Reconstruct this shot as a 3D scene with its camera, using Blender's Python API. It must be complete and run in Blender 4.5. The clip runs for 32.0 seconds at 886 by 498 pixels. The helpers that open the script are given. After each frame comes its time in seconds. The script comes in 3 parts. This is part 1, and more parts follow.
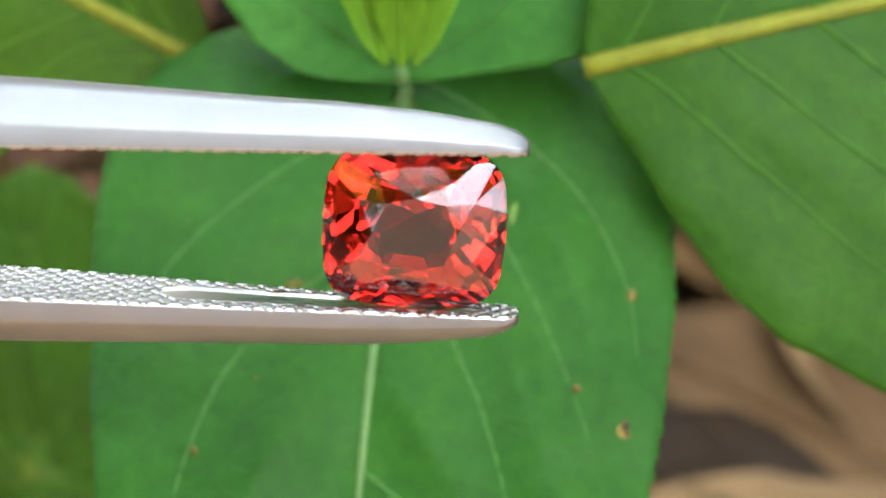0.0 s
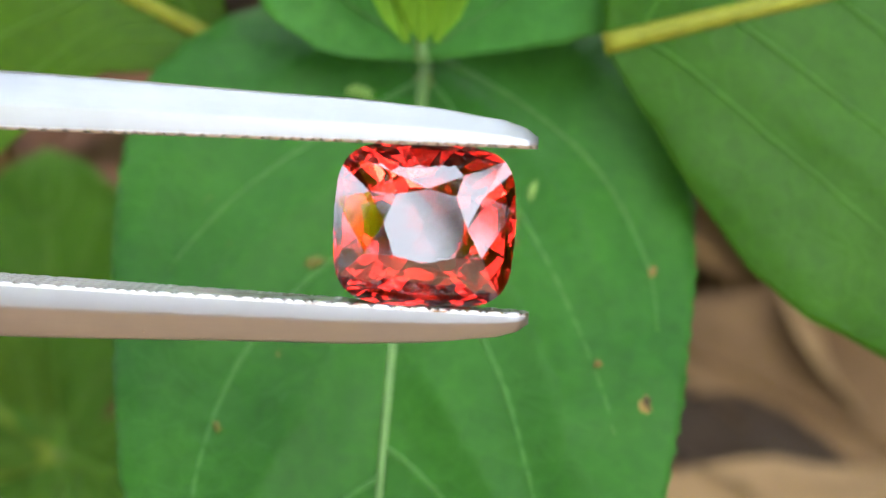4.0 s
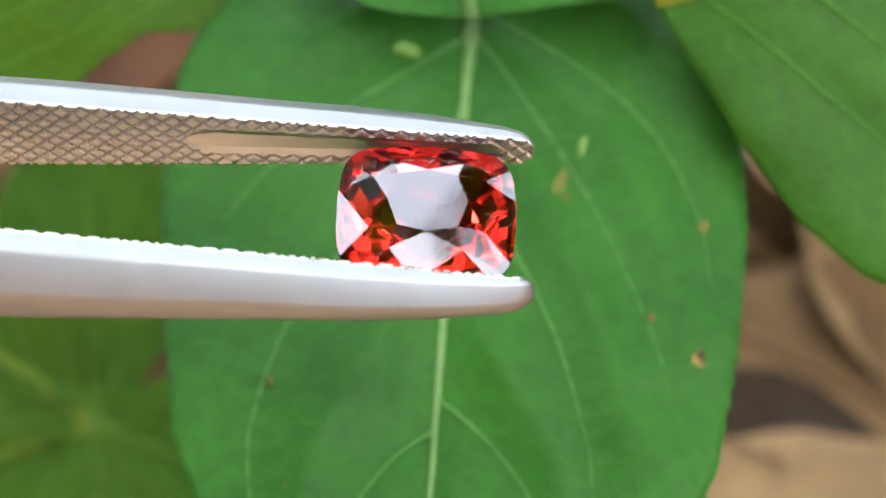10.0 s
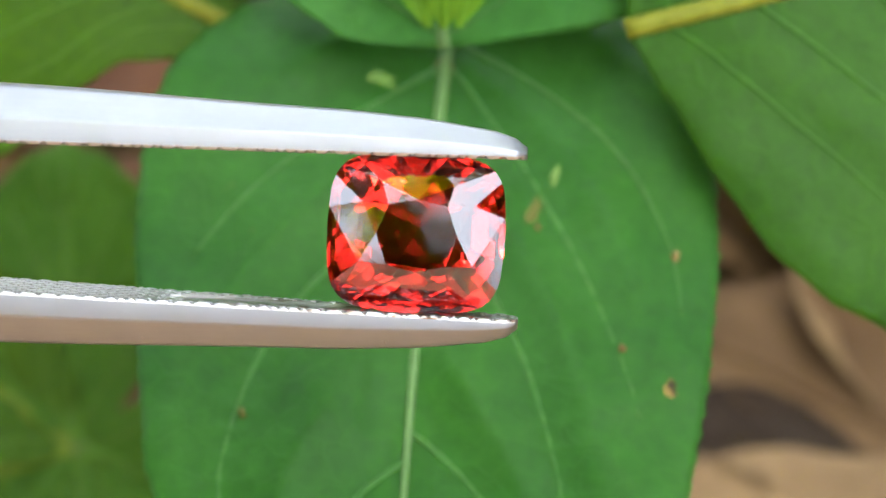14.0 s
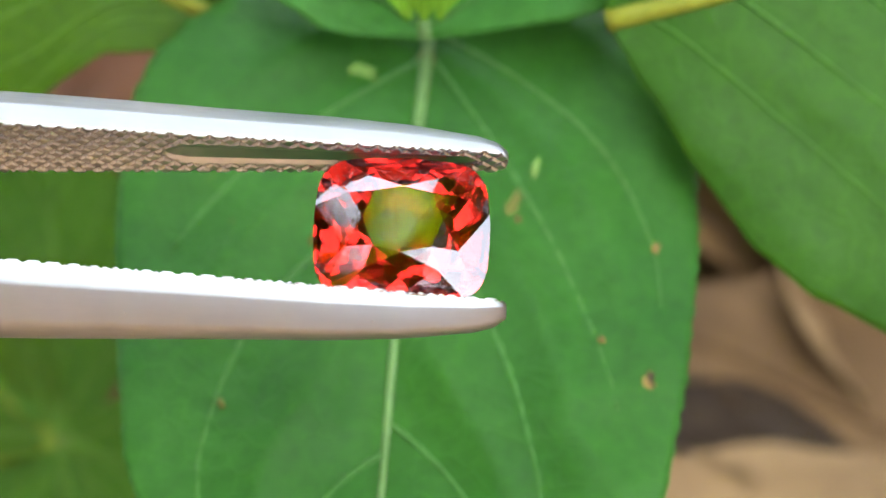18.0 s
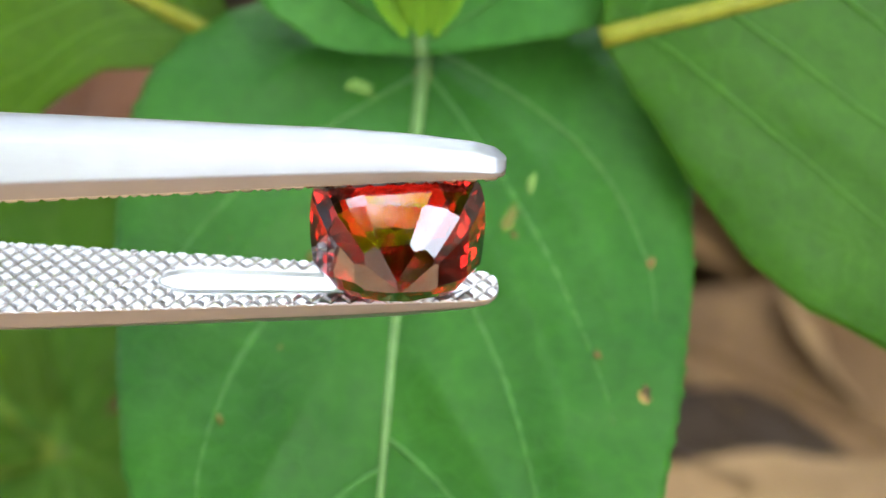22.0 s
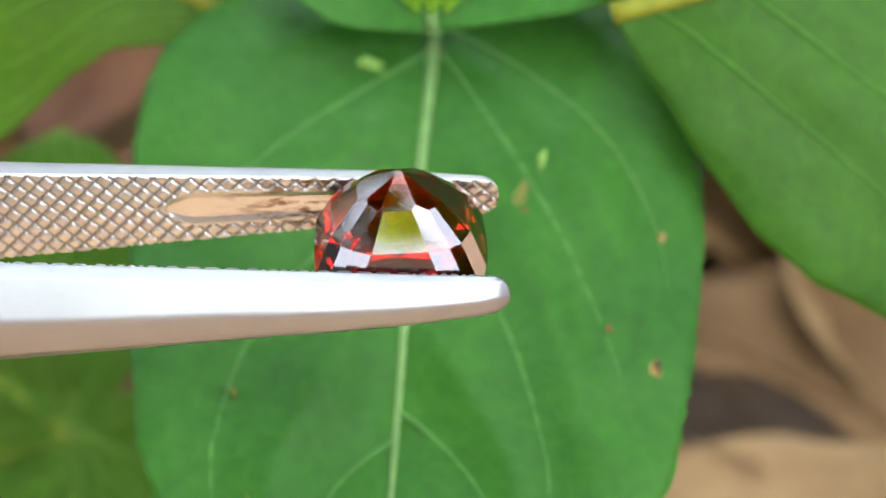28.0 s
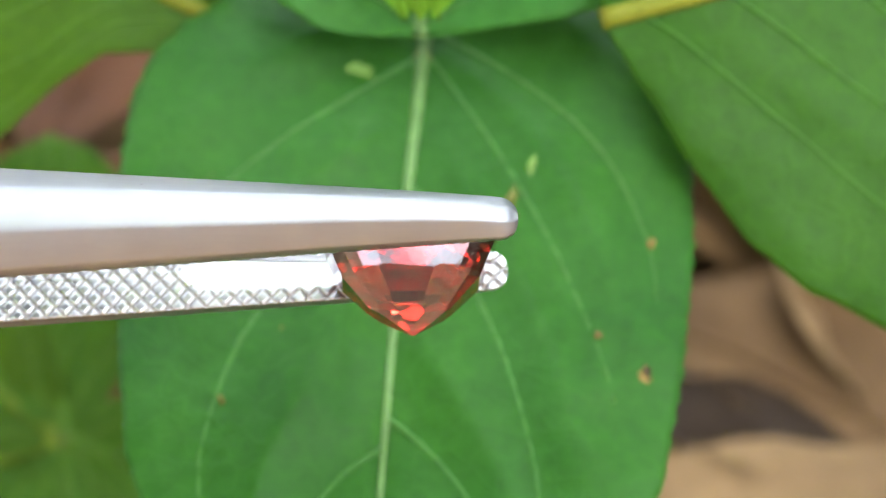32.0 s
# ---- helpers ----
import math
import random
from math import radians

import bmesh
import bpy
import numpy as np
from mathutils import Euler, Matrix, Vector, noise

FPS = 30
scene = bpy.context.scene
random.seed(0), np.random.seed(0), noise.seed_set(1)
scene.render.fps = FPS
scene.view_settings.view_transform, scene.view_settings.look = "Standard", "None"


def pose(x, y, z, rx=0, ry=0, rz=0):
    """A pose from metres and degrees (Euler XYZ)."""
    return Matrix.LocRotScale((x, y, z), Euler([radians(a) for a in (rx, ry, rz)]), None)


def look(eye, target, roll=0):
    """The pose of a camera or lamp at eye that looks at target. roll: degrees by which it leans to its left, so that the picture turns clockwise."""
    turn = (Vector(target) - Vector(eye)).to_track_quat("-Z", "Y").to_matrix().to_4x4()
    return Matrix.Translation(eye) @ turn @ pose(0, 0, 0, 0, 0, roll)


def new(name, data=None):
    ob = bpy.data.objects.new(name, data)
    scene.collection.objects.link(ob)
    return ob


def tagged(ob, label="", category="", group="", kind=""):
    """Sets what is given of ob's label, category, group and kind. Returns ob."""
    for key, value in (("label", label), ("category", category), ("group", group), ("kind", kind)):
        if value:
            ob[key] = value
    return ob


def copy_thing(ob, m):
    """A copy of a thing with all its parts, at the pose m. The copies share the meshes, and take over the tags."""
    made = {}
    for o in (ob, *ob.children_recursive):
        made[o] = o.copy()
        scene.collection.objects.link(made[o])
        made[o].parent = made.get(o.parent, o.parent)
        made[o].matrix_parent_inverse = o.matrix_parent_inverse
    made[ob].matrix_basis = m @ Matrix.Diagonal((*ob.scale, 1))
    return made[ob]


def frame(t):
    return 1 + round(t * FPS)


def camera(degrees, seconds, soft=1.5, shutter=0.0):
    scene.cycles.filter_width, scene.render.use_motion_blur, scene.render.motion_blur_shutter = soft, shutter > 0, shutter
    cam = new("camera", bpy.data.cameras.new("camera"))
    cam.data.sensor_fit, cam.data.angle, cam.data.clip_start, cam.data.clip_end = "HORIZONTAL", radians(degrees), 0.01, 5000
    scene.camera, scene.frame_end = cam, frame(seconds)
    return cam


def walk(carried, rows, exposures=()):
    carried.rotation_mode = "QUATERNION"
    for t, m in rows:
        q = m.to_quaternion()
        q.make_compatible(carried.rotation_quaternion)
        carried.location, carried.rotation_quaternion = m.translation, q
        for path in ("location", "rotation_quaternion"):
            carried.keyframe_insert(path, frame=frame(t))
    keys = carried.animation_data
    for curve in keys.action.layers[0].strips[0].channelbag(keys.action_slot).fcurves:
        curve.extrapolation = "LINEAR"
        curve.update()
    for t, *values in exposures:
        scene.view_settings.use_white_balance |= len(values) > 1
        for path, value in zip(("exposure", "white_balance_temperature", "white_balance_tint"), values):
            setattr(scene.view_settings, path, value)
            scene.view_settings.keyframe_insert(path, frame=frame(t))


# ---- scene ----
# A red cushion-cut gem in steel tweezers, turned before the leaves of a garden plant.
FOCUS = 0.0942
cam = camera(25, 32.0)
cam.data.dof.use_dof = True
cam.data.dof.focus_distance = FOCUS
cam.data.dof.aperture_fstop = 41.0
CAMERA_ROWS = [
    (0.0, pose(0.00188, -0.04805, 0.18263, 44.999, -0.409, 0.409)),
    (0.5, pose(0.00142, -0.04786, 0.18290, 44.999, -0.404, 0.404)),
    (1.0, pose(0.00100, -0.04787, 0.18307, 44.999, -0.352, 0.352)),
    (1.5, pose(0.00100, -0.04793, 0.18321, 44.999, -0.345, 0.345)),
    (2.0, pose(0.00138, -0.04826, 0.18276, 44.999, -0.328, 0.328)),
    (2.5, pose(0.00130, -0.04889, 0.18191, 44.999, -0.274, 0.274)),
    (3.0, pose(0.00114, -0.04925, 0.18160, 44.999, -0.275, 0.275)),
    (3.5, pose(0.00096, -0.04915, 0.18199, 44.999, -0.291, 0.291)),
    (5.5, pose(-0.00001, -0.04972, 0.18087, 44.999, -0.364, 0.364)),
    (6.0, pose(-0.00001, -0.05004, 0.18056, 44.999, -0.370, 0.370)),
    (6.5, pose(-0.00034, -0.05057, 0.18002, 44.999, -0.305, 0.305)),
    (7.0, pose(-0.00059, -0.05040, 0.18017, 44.999, -0.280, 0.280)),
    (7.5, pose(-0.00071, -0.05015, 0.18028, 44.999, -0.289, 0.289)),
    (8.0, pose(-0.00080, -0.05036, 0.18000, 45.000, -0.217, 0.217)),
    (8.5, pose(-0.00139, -0.05058, 0.17980, 45.000, -0.100, 0.100)),
    (9.0, pose(-0.00213, -0.05099, 0.17964, 45.000, -0.112, 0.112)),
    (9.5, pose(-0.00208, -0.05086, 0.17975, 45.000, -0.180, 0.180)),
    (10.0, pose(-0.00225, -0.05083, 0.17980, 45.000, -0.184, 0.184)),
    (10.5, pose(-0.00246, -0.05090, 0.17979, 45.000, -0.108, 0.108)),
    (11.0, pose(-0.00270, -0.05076, 0.17984, 45.000, -0.097, 0.097)),
    (11.5, pose(-0.00262, -0.05051, 0.17995, 45.000, -0.039, 0.039)),
    (12.0, pose(-0.00267, -0.05060, 0.17996, 45.000, -0.004, 0.004)),
    (12.5, pose(-0.00174, -0.05039, 0.18031, 45.000, -0.101, 0.101)),
    (13.0, pose(-0.00195, -0.05030, 0.18055, 45.000, -0.073, 0.073)),
    (13.5, pose(-0.00133, -0.04996, 0.18106, 45.000, -0.080, 0.080)),
    (14.0, pose(-0.00066, -0.04976, 0.18123, 45.000, -0.107, 0.107)),
    (14.5, pose(-0.00043, -0.04991, 0.18095, 45.000, -0.100, 0.100)),
    (16.5, pose(-0.00024, -0.05021, 0.18077, 45.000, -0.076, 0.076)),
    (17.0, pose(0.00024, -0.05025, 0.18055, 45.000, -0.091, 0.091)),
    (17.5, pose(0.00029, -0.05034, 0.18049, 45.000, -0.147, 0.147)),
    (18.0, pose(0.00050, -0.05017, 0.18095, 45.000, -0.187, 0.187)),
    (18.5, pose(0.00065, -0.04961, 0.18166, 45.000, -0.214, 0.214)),
    (19.0, pose(0.00107, -0.04893, 0.18248, 45.000, -0.217, 0.217)),
    (19.5, pose(0.00124, -0.04887, 0.18263, 45.000, -0.144, 0.144)),
    (20.0, pose(0.00099, -0.04921, 0.18221, 45.000, -0.041, 0.041)),
    (20.5, pose(0.00091, -0.04979, 0.18174, 45.000, -0.004, 0.004)),
    (21.0, pose(0.00095, -0.04990, 0.18192, 45.000, -0.025, 0.025)),
    (21.5, pose(0.00055, -0.05002, 0.18197, 45.000, -0.016, 0.016)),
    (22.0, pose(0.00069, -0.05006, 0.18213, 45.000, -0.046, 0.046)),
    (22.5, pose(0.00028, -0.05015, 0.18213, 45.000, -0.081, 0.081)),
    (23.0, pose(0.00052, -0.05065, 0.18171, 45.000, -0.078, 0.078)),
    (23.5, pose(0.00054, -0.05066, 0.18190, 45.000, -0.036, 0.036)),
    (24.0, pose(0.00020, -0.05072, 0.18206, 45.000, -0.029, 0.029)),
    (24.5, pose(-0.00004, -0.05074, 0.18215, 45.000, -0.067, 0.067)),
    (26.5, pose(-0.00001, -0.05127, 0.18169, 45.000, -0.035, 0.035)),
    (27.0, pose(-0.00015, -0.05140, 0.18153, 45.000, -0.040, 0.040)),
    (27.5, pose(-0.00050, -0.05176, 0.18124, 45.000, -0.034, 0.034)),
    (28.0, pose(0.00000, -0.05154, 0.18153, 45.000, -0.019, 0.019)),
    (28.5, pose(0.00007, -0.05116, 0.18174, 45.000, -0.025, 0.025)),
    (29.0, pose(0.00001, -0.05100, 0.18163, 45.000, -0.045, 0.045)),
    (29.5, pose(0.00033, -0.05106, 0.18152, 45.000, -0.064, 0.064)),
    (30.0, pose(0.00082, -0.05090, 0.18182, 45.000, -0.076, 0.076)),
    (30.5, pose(0.00084, -0.05070, 0.18202, 45.000, -0.079, 0.079)),
    (31.0, pose(0.00077, -0.05071, 0.18194, 45.000, -0.063, 0.063)),
    (31.5, pose(0.00084, -0.05078, 0.18178, 45.000, -0.034, 0.034)),
    (32.0, pose(0.00065, -0.05103, 0.18154, 45.000, 0.049, -0.049)),
]
TOOL_ROWS = [
    (0.00, pose(0.000633, 0.016979, 0.118940, 61.03, 2.83, -0.00)),
    (0.50, pose(0.000491, 0.017313, 0.119209, 63.03, 2.86, -0.03)),
    (1.00, pose(0.000152, 0.017408, 0.119340, 64.03, 2.91, -0.08)),
    (1.50, pose(-0.000129, 0.016555, 0.118549, 65.03, 2.90, -0.07)),
    (2.00, pose(0.000085, 0.016101, 0.117828, 63.03, 2.90, -0.08)),
    (2.50, pose(0.000410, 0.016645, 0.117999, 55.03, 3.18, -0.35)),
    (3.00, pose(0.000015, 0.016241, 0.117505, 54.03, 3.18, -0.35)),
    (3.50, pose(0.000004, 0.016465, 0.117881, 52.03, 3.18, -0.35)),
    (5.50, pose(-0.000653, 0.016046, 0.116337, 30.03, 3.26, -0.43)),
    (6.00, pose(-0.000707, 0.015771, 0.115932, 22.41, 3.32, -0.49)),
    (6.50, pose(-0.001077, 0.015743, 0.115735, 15.60, 3.41, -0.58)),
    (7.00, pose(-0.001456, 0.015735, 0.115580, 11.72, 3.47, -0.64)),
    (7.50, pose(-0.001520, 0.015820, 0.115380, 4.43, 3.49, -0.66)),
    (8.00, pose(-0.001565, 0.015475, 0.114816, 4.59, 3.07, -0.24)),
    (8.50, pose(-0.002149, 0.015701, 0.114910, 5.55, 3.19, -0.36)),
    (9.00, pose(-0.002714, 0.015847, 0.115162, 8.36, 3.20, -0.37)),
    (9.50, pose(-0.002746, 0.015970, 0.115128, 10.22, 3.14, -0.31)),
    (10.00, pose(-0.002961, 0.016105, 0.115133, 13.26, 3.16, -0.33)),
    (10.50, pose(-0.003052, 0.016324, 0.115276, 14.94, 3.46, -0.63)),
    (11.00, pose(-0.003509, 0.016405, 0.115116, 18.68, 3.43, -0.60)),
    (11.50, pose(-0.003050, 0.016095, 0.114532, 23.11, 3.61, -0.78)),
    (12.00, pose(-0.003021, 0.016351, 0.114741, 31.03, 3.62, -0.80)),
    (12.50, pose(-0.002399, 0.016776, 0.115152, 39.03, 3.52, -0.69)),
    (13.00, pose(-0.002808, 0.016971, 0.115369, 44.03, 3.60, -0.77)),
    (13.50, pose(-0.002187, 0.016794, 0.115208, 47.03, 3.51, -0.68)),
    (14.00, pose(-0.001854, 0.017125, 0.115378, 51.03, 3.38, -0.55)),
    (14.50, pose(-0.001589, 0.017112, 0.115080, 57.03, 3.36, -0.53)),
    (16.50, pose(-0.001863, 0.017052, 0.114571, 64.03, 3.08, -0.25)),
    (17.00, pose(-0.001551, 0.016832, 0.114023, 54.03, 3.16, -0.33)),
    (17.50, pose(-0.001823, 0.016409, 0.113494, 43.03, 3.16, -0.33)),
    (18.00, pose(-0.001391, 0.017421, 0.114640, 20.79, 2.93, -0.11)),
    (18.50, pose(-0.001459, 0.017737, 0.114966, 11.16, 2.82, 0.01)),
    (18.75, pose(-0.001126, 0.017950, 0.115179, 3.49, 2.71, 0.12)),
    (19.00, pose(-0.000850, 0.018485, 0.115713, -9.78, 2.55, 0.27)),
    (19.25, pose(-0.000886, 0.018735, 0.115939, -14.65, 2.50, 0.33)),
    (19.50, pose(-0.000973, 0.018402, 0.115581, -27.90, 2.35, 0.48)),
    (19.75, pose(-0.001312, 0.018299, 0.115367, -30.35, 2.25, 0.58)),
    (20.00, pose(-0.001739, 0.019058, 0.116016, -41.97, 2.15, 0.68)),
    (20.25, pose(-0.001663, 0.018173, 0.115112, -53.42, 2.03, 0.79)),
    (20.50, pose(-0.001499, 0.017587, 0.114506, -58.42, 1.92, 0.91)),
    (20.75, pose(-0.001426, 0.017863, 0.114854, -61.42, 1.77, 1.06)),
    (21.00, pose(-0.001340, 0.018120, 0.115185, -66.92, 1.92, 0.91)),
    (21.50, pose(-0.001522, 0.017533, 0.114627, -75.72, 1.96, 0.87)),
    (22.00, pose(-0.001423, 0.018205, 0.115345, -93.20, 1.67, 1.16)),
    (22.50, pose(-0.001723, 0.017509, 0.114600, -103.28, 1.27, 1.56)),
    (23.00, pose(-0.001445, 0.017530, 0.114561, -114.10, 0.99, 1.84)),
    (23.50, pose(-0.001442, 0.017660, 0.114748, -120.00, 0.97, 1.86)),
    (24.00, pose(-0.001747, 0.017695, 0.114855, -133.00, 0.94, 1.88)),
    (24.50, pose(-0.002049, 0.016857, 0.113985, -151.01, 0.57, 2.25)),
    (26.50, pose(-0.002152, 0.016443, 0.113057, 169.25, -0.09, 2.92)),
    (27.00, pose(-0.001973, 0.016903, 0.113346, 168.11, -0.03, 2.86)),
    (27.50, pose(-0.002143, 0.016748, 0.113127, 169.64, 0.04, 2.79)),
    (28.00, pose(-0.001989, 0.016954, 0.113248, 172.91, 0.08, 2.75)),
    (28.50, pose(-0.002096, 0.017820, 0.113803, -178.52, -0.03, 2.86)),
    (29.00, pose(-0.002313, 0.017789, 0.113354, -166.40, -0.20, 3.03)),
    (29.50, pose(-0.002290, 0.017659, 0.113034, -155.06, -0.27, 3.10)),
    (30.00, pose(-0.002102, 0.018575, 0.113948, -139.04, -0.11, 2.94)),
    (30.50, pose(-0.001944, 0.019263, 0.114492, -121.03, 0.01, 2.81)),
    (31.00, pose(-0.001495, 0.019522, 0.114537, -103.49, 0.17, 2.66)),
    (31.50, pose(-0.001183, 0.019057, 0.113846, -86.37, 0.58, 2.25)),
    (32.00, pose(-0.000893, 0.018018, 0.112664, -63.63, 1.13, 1.69)),
]

walk(cam, CAMERA_ROWS, exposures=[(0.0, 2.40), (13.0, 2.36), (17.0, 2.44), (19.0, 2.53), (32.0, 2.55)])

# ---- light: a bright hazy day, sun veiled ----
SUN_ELEVATION, SUN_AZIMUTH = 58.0, 150.0
world = bpy.data.worlds.new("sky")
scene.world = world
world.use_nodes = True
wn = world.node_tree
sky = wn.nodes.new("ShaderNodeTexSky")
sky.sky_type = "NISHITA"
sky.sun_disc = False
sky.sun_elevation = radians(SUN_ELEVATION)
sky.sun_rotation = radians(SUN_AZIMUTH)
sky.dust_density = 4.0
sky.air_density = 1.0
sky.ozone_density = 1.0
haze = wn.nodes.new("ShaderNodeHueSaturation")
haze.inputs["Saturation"].default_value = 0.35
haze.inputs["Value"].default_value = 1.5
wn.links.new(sky.outputs[0], haze.inputs["Color"])
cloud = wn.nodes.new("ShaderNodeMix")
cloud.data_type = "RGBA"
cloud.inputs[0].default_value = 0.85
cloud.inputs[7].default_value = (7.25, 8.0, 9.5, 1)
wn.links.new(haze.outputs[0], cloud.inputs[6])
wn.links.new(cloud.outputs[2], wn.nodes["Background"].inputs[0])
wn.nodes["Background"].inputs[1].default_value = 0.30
sun = new("sun", bpy.data.lights.new("sun", "SUN"))
sun.data.energy = 0.7
sun.data.angle = radians(12)
sun.data.color = (1.0, 0.95, 0.88)
az, el = radians(SUN_AZIMUTH), radians(SUN_ELEVATION)
sun.matrix_world = look((math.sin(az) * math.cos(el), math.cos(az) * math.cos(el), math.sin(el)), (0, 0, 0))


# ---- materials ----
def material(name, rough=0.5, metal=0.0):
    m = bpy.data.materials.new(name)
    m.use_nodes = True
    b = m.node_tree.nodes["Principled BSDF"]
    b.inputs["Roughness"].default_value = rough
    b.inputs["Metallic"].default_value = metal
    return m, m.node_tree, b


def noise_node(nt, scale, detail=4.0, rough=0.55, coord=None):
    n = nt.nodes.new("ShaderNodeTexNoise")
    n.inputs["Scale"].default_value = scale
    n.inputs["Detail"].default_value = detail
    n.inputs["Roughness"].default_value = rough
    c = coord or nt.nodes.new("ShaderNodeTexCoord").outputs["Object"]
    nt.links.new(c, n.inputs["Vector"])
    return n


def ramp(nt, src, stops):
    r = nt.nodes.new("ShaderNodeValToRGB")
    while len(r.color_ramp.elements) < len(stops):
        r.color_ramp.elements.new(0.5)
    for e, (p, c) in zip(r.color_ramp.elements, stops):
        e.position = p
        e.color = (*c, 1)
    nt.links.new(src, r.inputs[0])
    return r.outputs[0]


def mix(nt, fac, a, b, how="MIX"):
    n = nt.nodes.new("ShaderNodeMix")
    n.data_type = "RGBA"
    n.blend_type = how
    for sock, v in ((n.inputs[0], fac), (n.inputs[6], a), (n.inputs[7], b)):
        if isinstance(v, bpy.types.NodeSocket):
            nt.links.new(v, sock)
        elif isinstance(v, (int, float)):
            sock.default_value = v
        else:
            sock.default_value = (*v, 1)
    return n.outputs[2]


def bump(nt, b, height, strength, distance):
    n = nt.nodes.new("ShaderNodeBump")
    n.inputs["Strength"].default_value = strength
    n.inputs["Distance"].default_value = distance
    nt.links.new(height, n.inputs["Height"])
    nt.links.new(n.outputs[0], b.inputs["Normal"])


def leaf_material(name, dark, light, rough=0.42, through_light=0.35, spots=0.0):
    """A living leaf: two greens in soft patches, fine cell grain, some light let through."""
    m, nt, b = material(name, rough)
    big = noise_node(nt, 70, 3)
    fine = noise_node(nt, 900, 5, 0.6)
    col = ramp(nt, big.outputs[0], [(0.3, dark), (0.7, light)])
    grain = ramp(nt, fine.outputs[0], [(0.3, (0.82, 0.82, 0.82)), (0.75, (1.12, 1.12, 1.1))])
    col = mix(nt, 1.0, col, grain, "MULTIPLY")
    if spots:
        sp = noise_node(nt, 420, 2)
        mask = ramp(nt, sp.outputs[0], [(0.735, (0, 0, 0)), (0.775, (1, 1, 1))])
        col = mix(nt, mask, col, (0.30, 0.26, 0.07))
    # the net of the finest veins
    warp = nt.nodes.new("ShaderNodeTexCoord").outputs["Object"]
    net = nt.nodes.new("ShaderNodeTexVoronoi")
    net.feature = "DISTANCE_TO_EDGE"
    net.inputs["Scale"].default_value = 560
    nt.links.new(mix(nt, 0.0016, warp, noise_node(nt, 500, 2).outputs[1], "ADD"), net.inputs["Vector"])
    lines = ramp(nt, net.outputs["Distance"], [(0.0, (1.0, 1.0, 1.0)), (0.07, (0.0, 0.0, 0.0))])
    col = mix(nt, 1.0, col, ramp(nt, net.outputs["Distance"], [(0.0, (1.07, 1.05, 1.07)), (0.12, (0.99, 0.99, 0.99))]), "MULTIPLY")
    nt.links.new(col, b.inputs["Base Color"])
    b.inputs["Specular IOR Level"].default_value = 0.09
    # shallow wrinkles between the veins
    fold = nt.nodes.new("ShaderNodeMapping")
    fold.inputs["Scale"].default_value = (0.55, 1.5, 1.0)
    nt.links.new(warp, fold.inputs[0])
    wrinkle = noise_node(nt, 210, 2, 0.45, fold.outputs[0])
    height = mix(nt, 0.25, fine.outputs[0], lines, "MIX")
    bump(nt, b, mix(nt, 0.55, height, wrinkle.outputs[0], "MIX"), 0.40, 0.0006)
    tr = nt.nodes.new("ShaderNodeBsdfTranslucent")
    nt.links.new(mix(nt, 1.0, col, (1.3, 1.5, 0.5), "MULTIPLY"), tr.inputs[0])
    ms = nt.nodes.new("ShaderNodeMixShader")
    ms.inputs[0].default_value = through_light
    nt.links.new(b.outputs[0], ms.inputs[1])
    nt.links.new(tr.outputs[0], ms.inputs[2])
    nt.links.new(ms.outputs[0], nt.nodes["Material Output"].inputs[0])
    return m


def dry_material(name, dark, light, rough=0.75):
    m, nt, b = material(name, rough)
    big = noise_node(nt, 45, 4)
    fine = noise_node(nt, 400, 5)
    rnd = nt.nodes.new("ShaderNodeObjectInfo").outputs["Random"]
    col = ramp(nt, big.outputs[0], [(0.3, dark), (0.7, light)])
    tone = ramp(nt, rnd, [(0.0, (0.6, 0.55, 0.5)), (1.0, (1.15, 1.1, 1.05))])
    col = mix(nt, 1.0, col, tone, "MULTIPLY")
    col = mix(nt, 1.0, col, ramp(nt, fine.outputs[0], [(0.3, (0.86, 0.84, 0.82)), (0.7, (1.06, 1.06, 1.06))]), "MULTIPLY")
    nt.links.new(col, b.inputs["Base Color"])
    b.inputs["Specular IOR Level"].default_value = 0.12
    bump(nt, b, fine.outputs[0], 0.2, 0.0004)
    return m


LEAF = leaf_material("leaf_green", (0.0112, 0.0550, 0.0052), (0.0222, 0.0870, 0.0084), spots=1.0)
LEAF_SIDE = leaf_material("leaf_green_side", (0.0141, 0.0524, 0.0019), (0.0221, 0.0730, 0.0029))
LEAF_OLIVE = leaf_material("leaf_olive", (0.0225, 0.0563, 0.0011), (0.0346, 0.0806, 0.0029))
LEAF_DEEP = leaf_material("leaf_deep", (0.0220, 0.0644, 0.0031), (0.0376, 0.0951, 0.0057))
LEAF_YOUNG = leaf_material("leaf_young", (0.0209, 0.0911, 0.0126), (0.0347, 0.1208, 0.0184))
BUD = leaf_material("bud_green", (0.0804, 0.1875, 0.0107), (0.1340, 0.2500, 0.0215), through_light=0.5)
VEIN = leaf_material("vein_pale", (0.0580, 0.1161, 0.0312), (0.0848, 0.1473, 0.0491), through_light=0.2)
VEIN_FAINT = leaf_material("vein_faint", (0.0235, 0.0850, 0.0140), (0.0385, 0.1030, 0.0200), through_light=0.2)
VEIN_SIDE = leaf_material("vein_side", (0.0200, 0.0692, 0.0054), (0.0288, 0.0903, 0.0084), through_light=0.2)
VEIN_YELLOW = leaf_material("vein_yellow", (0.0934, 0.1033, 0.0081), (0.1416, 0.1451, 0.0156), through_light=0.2)
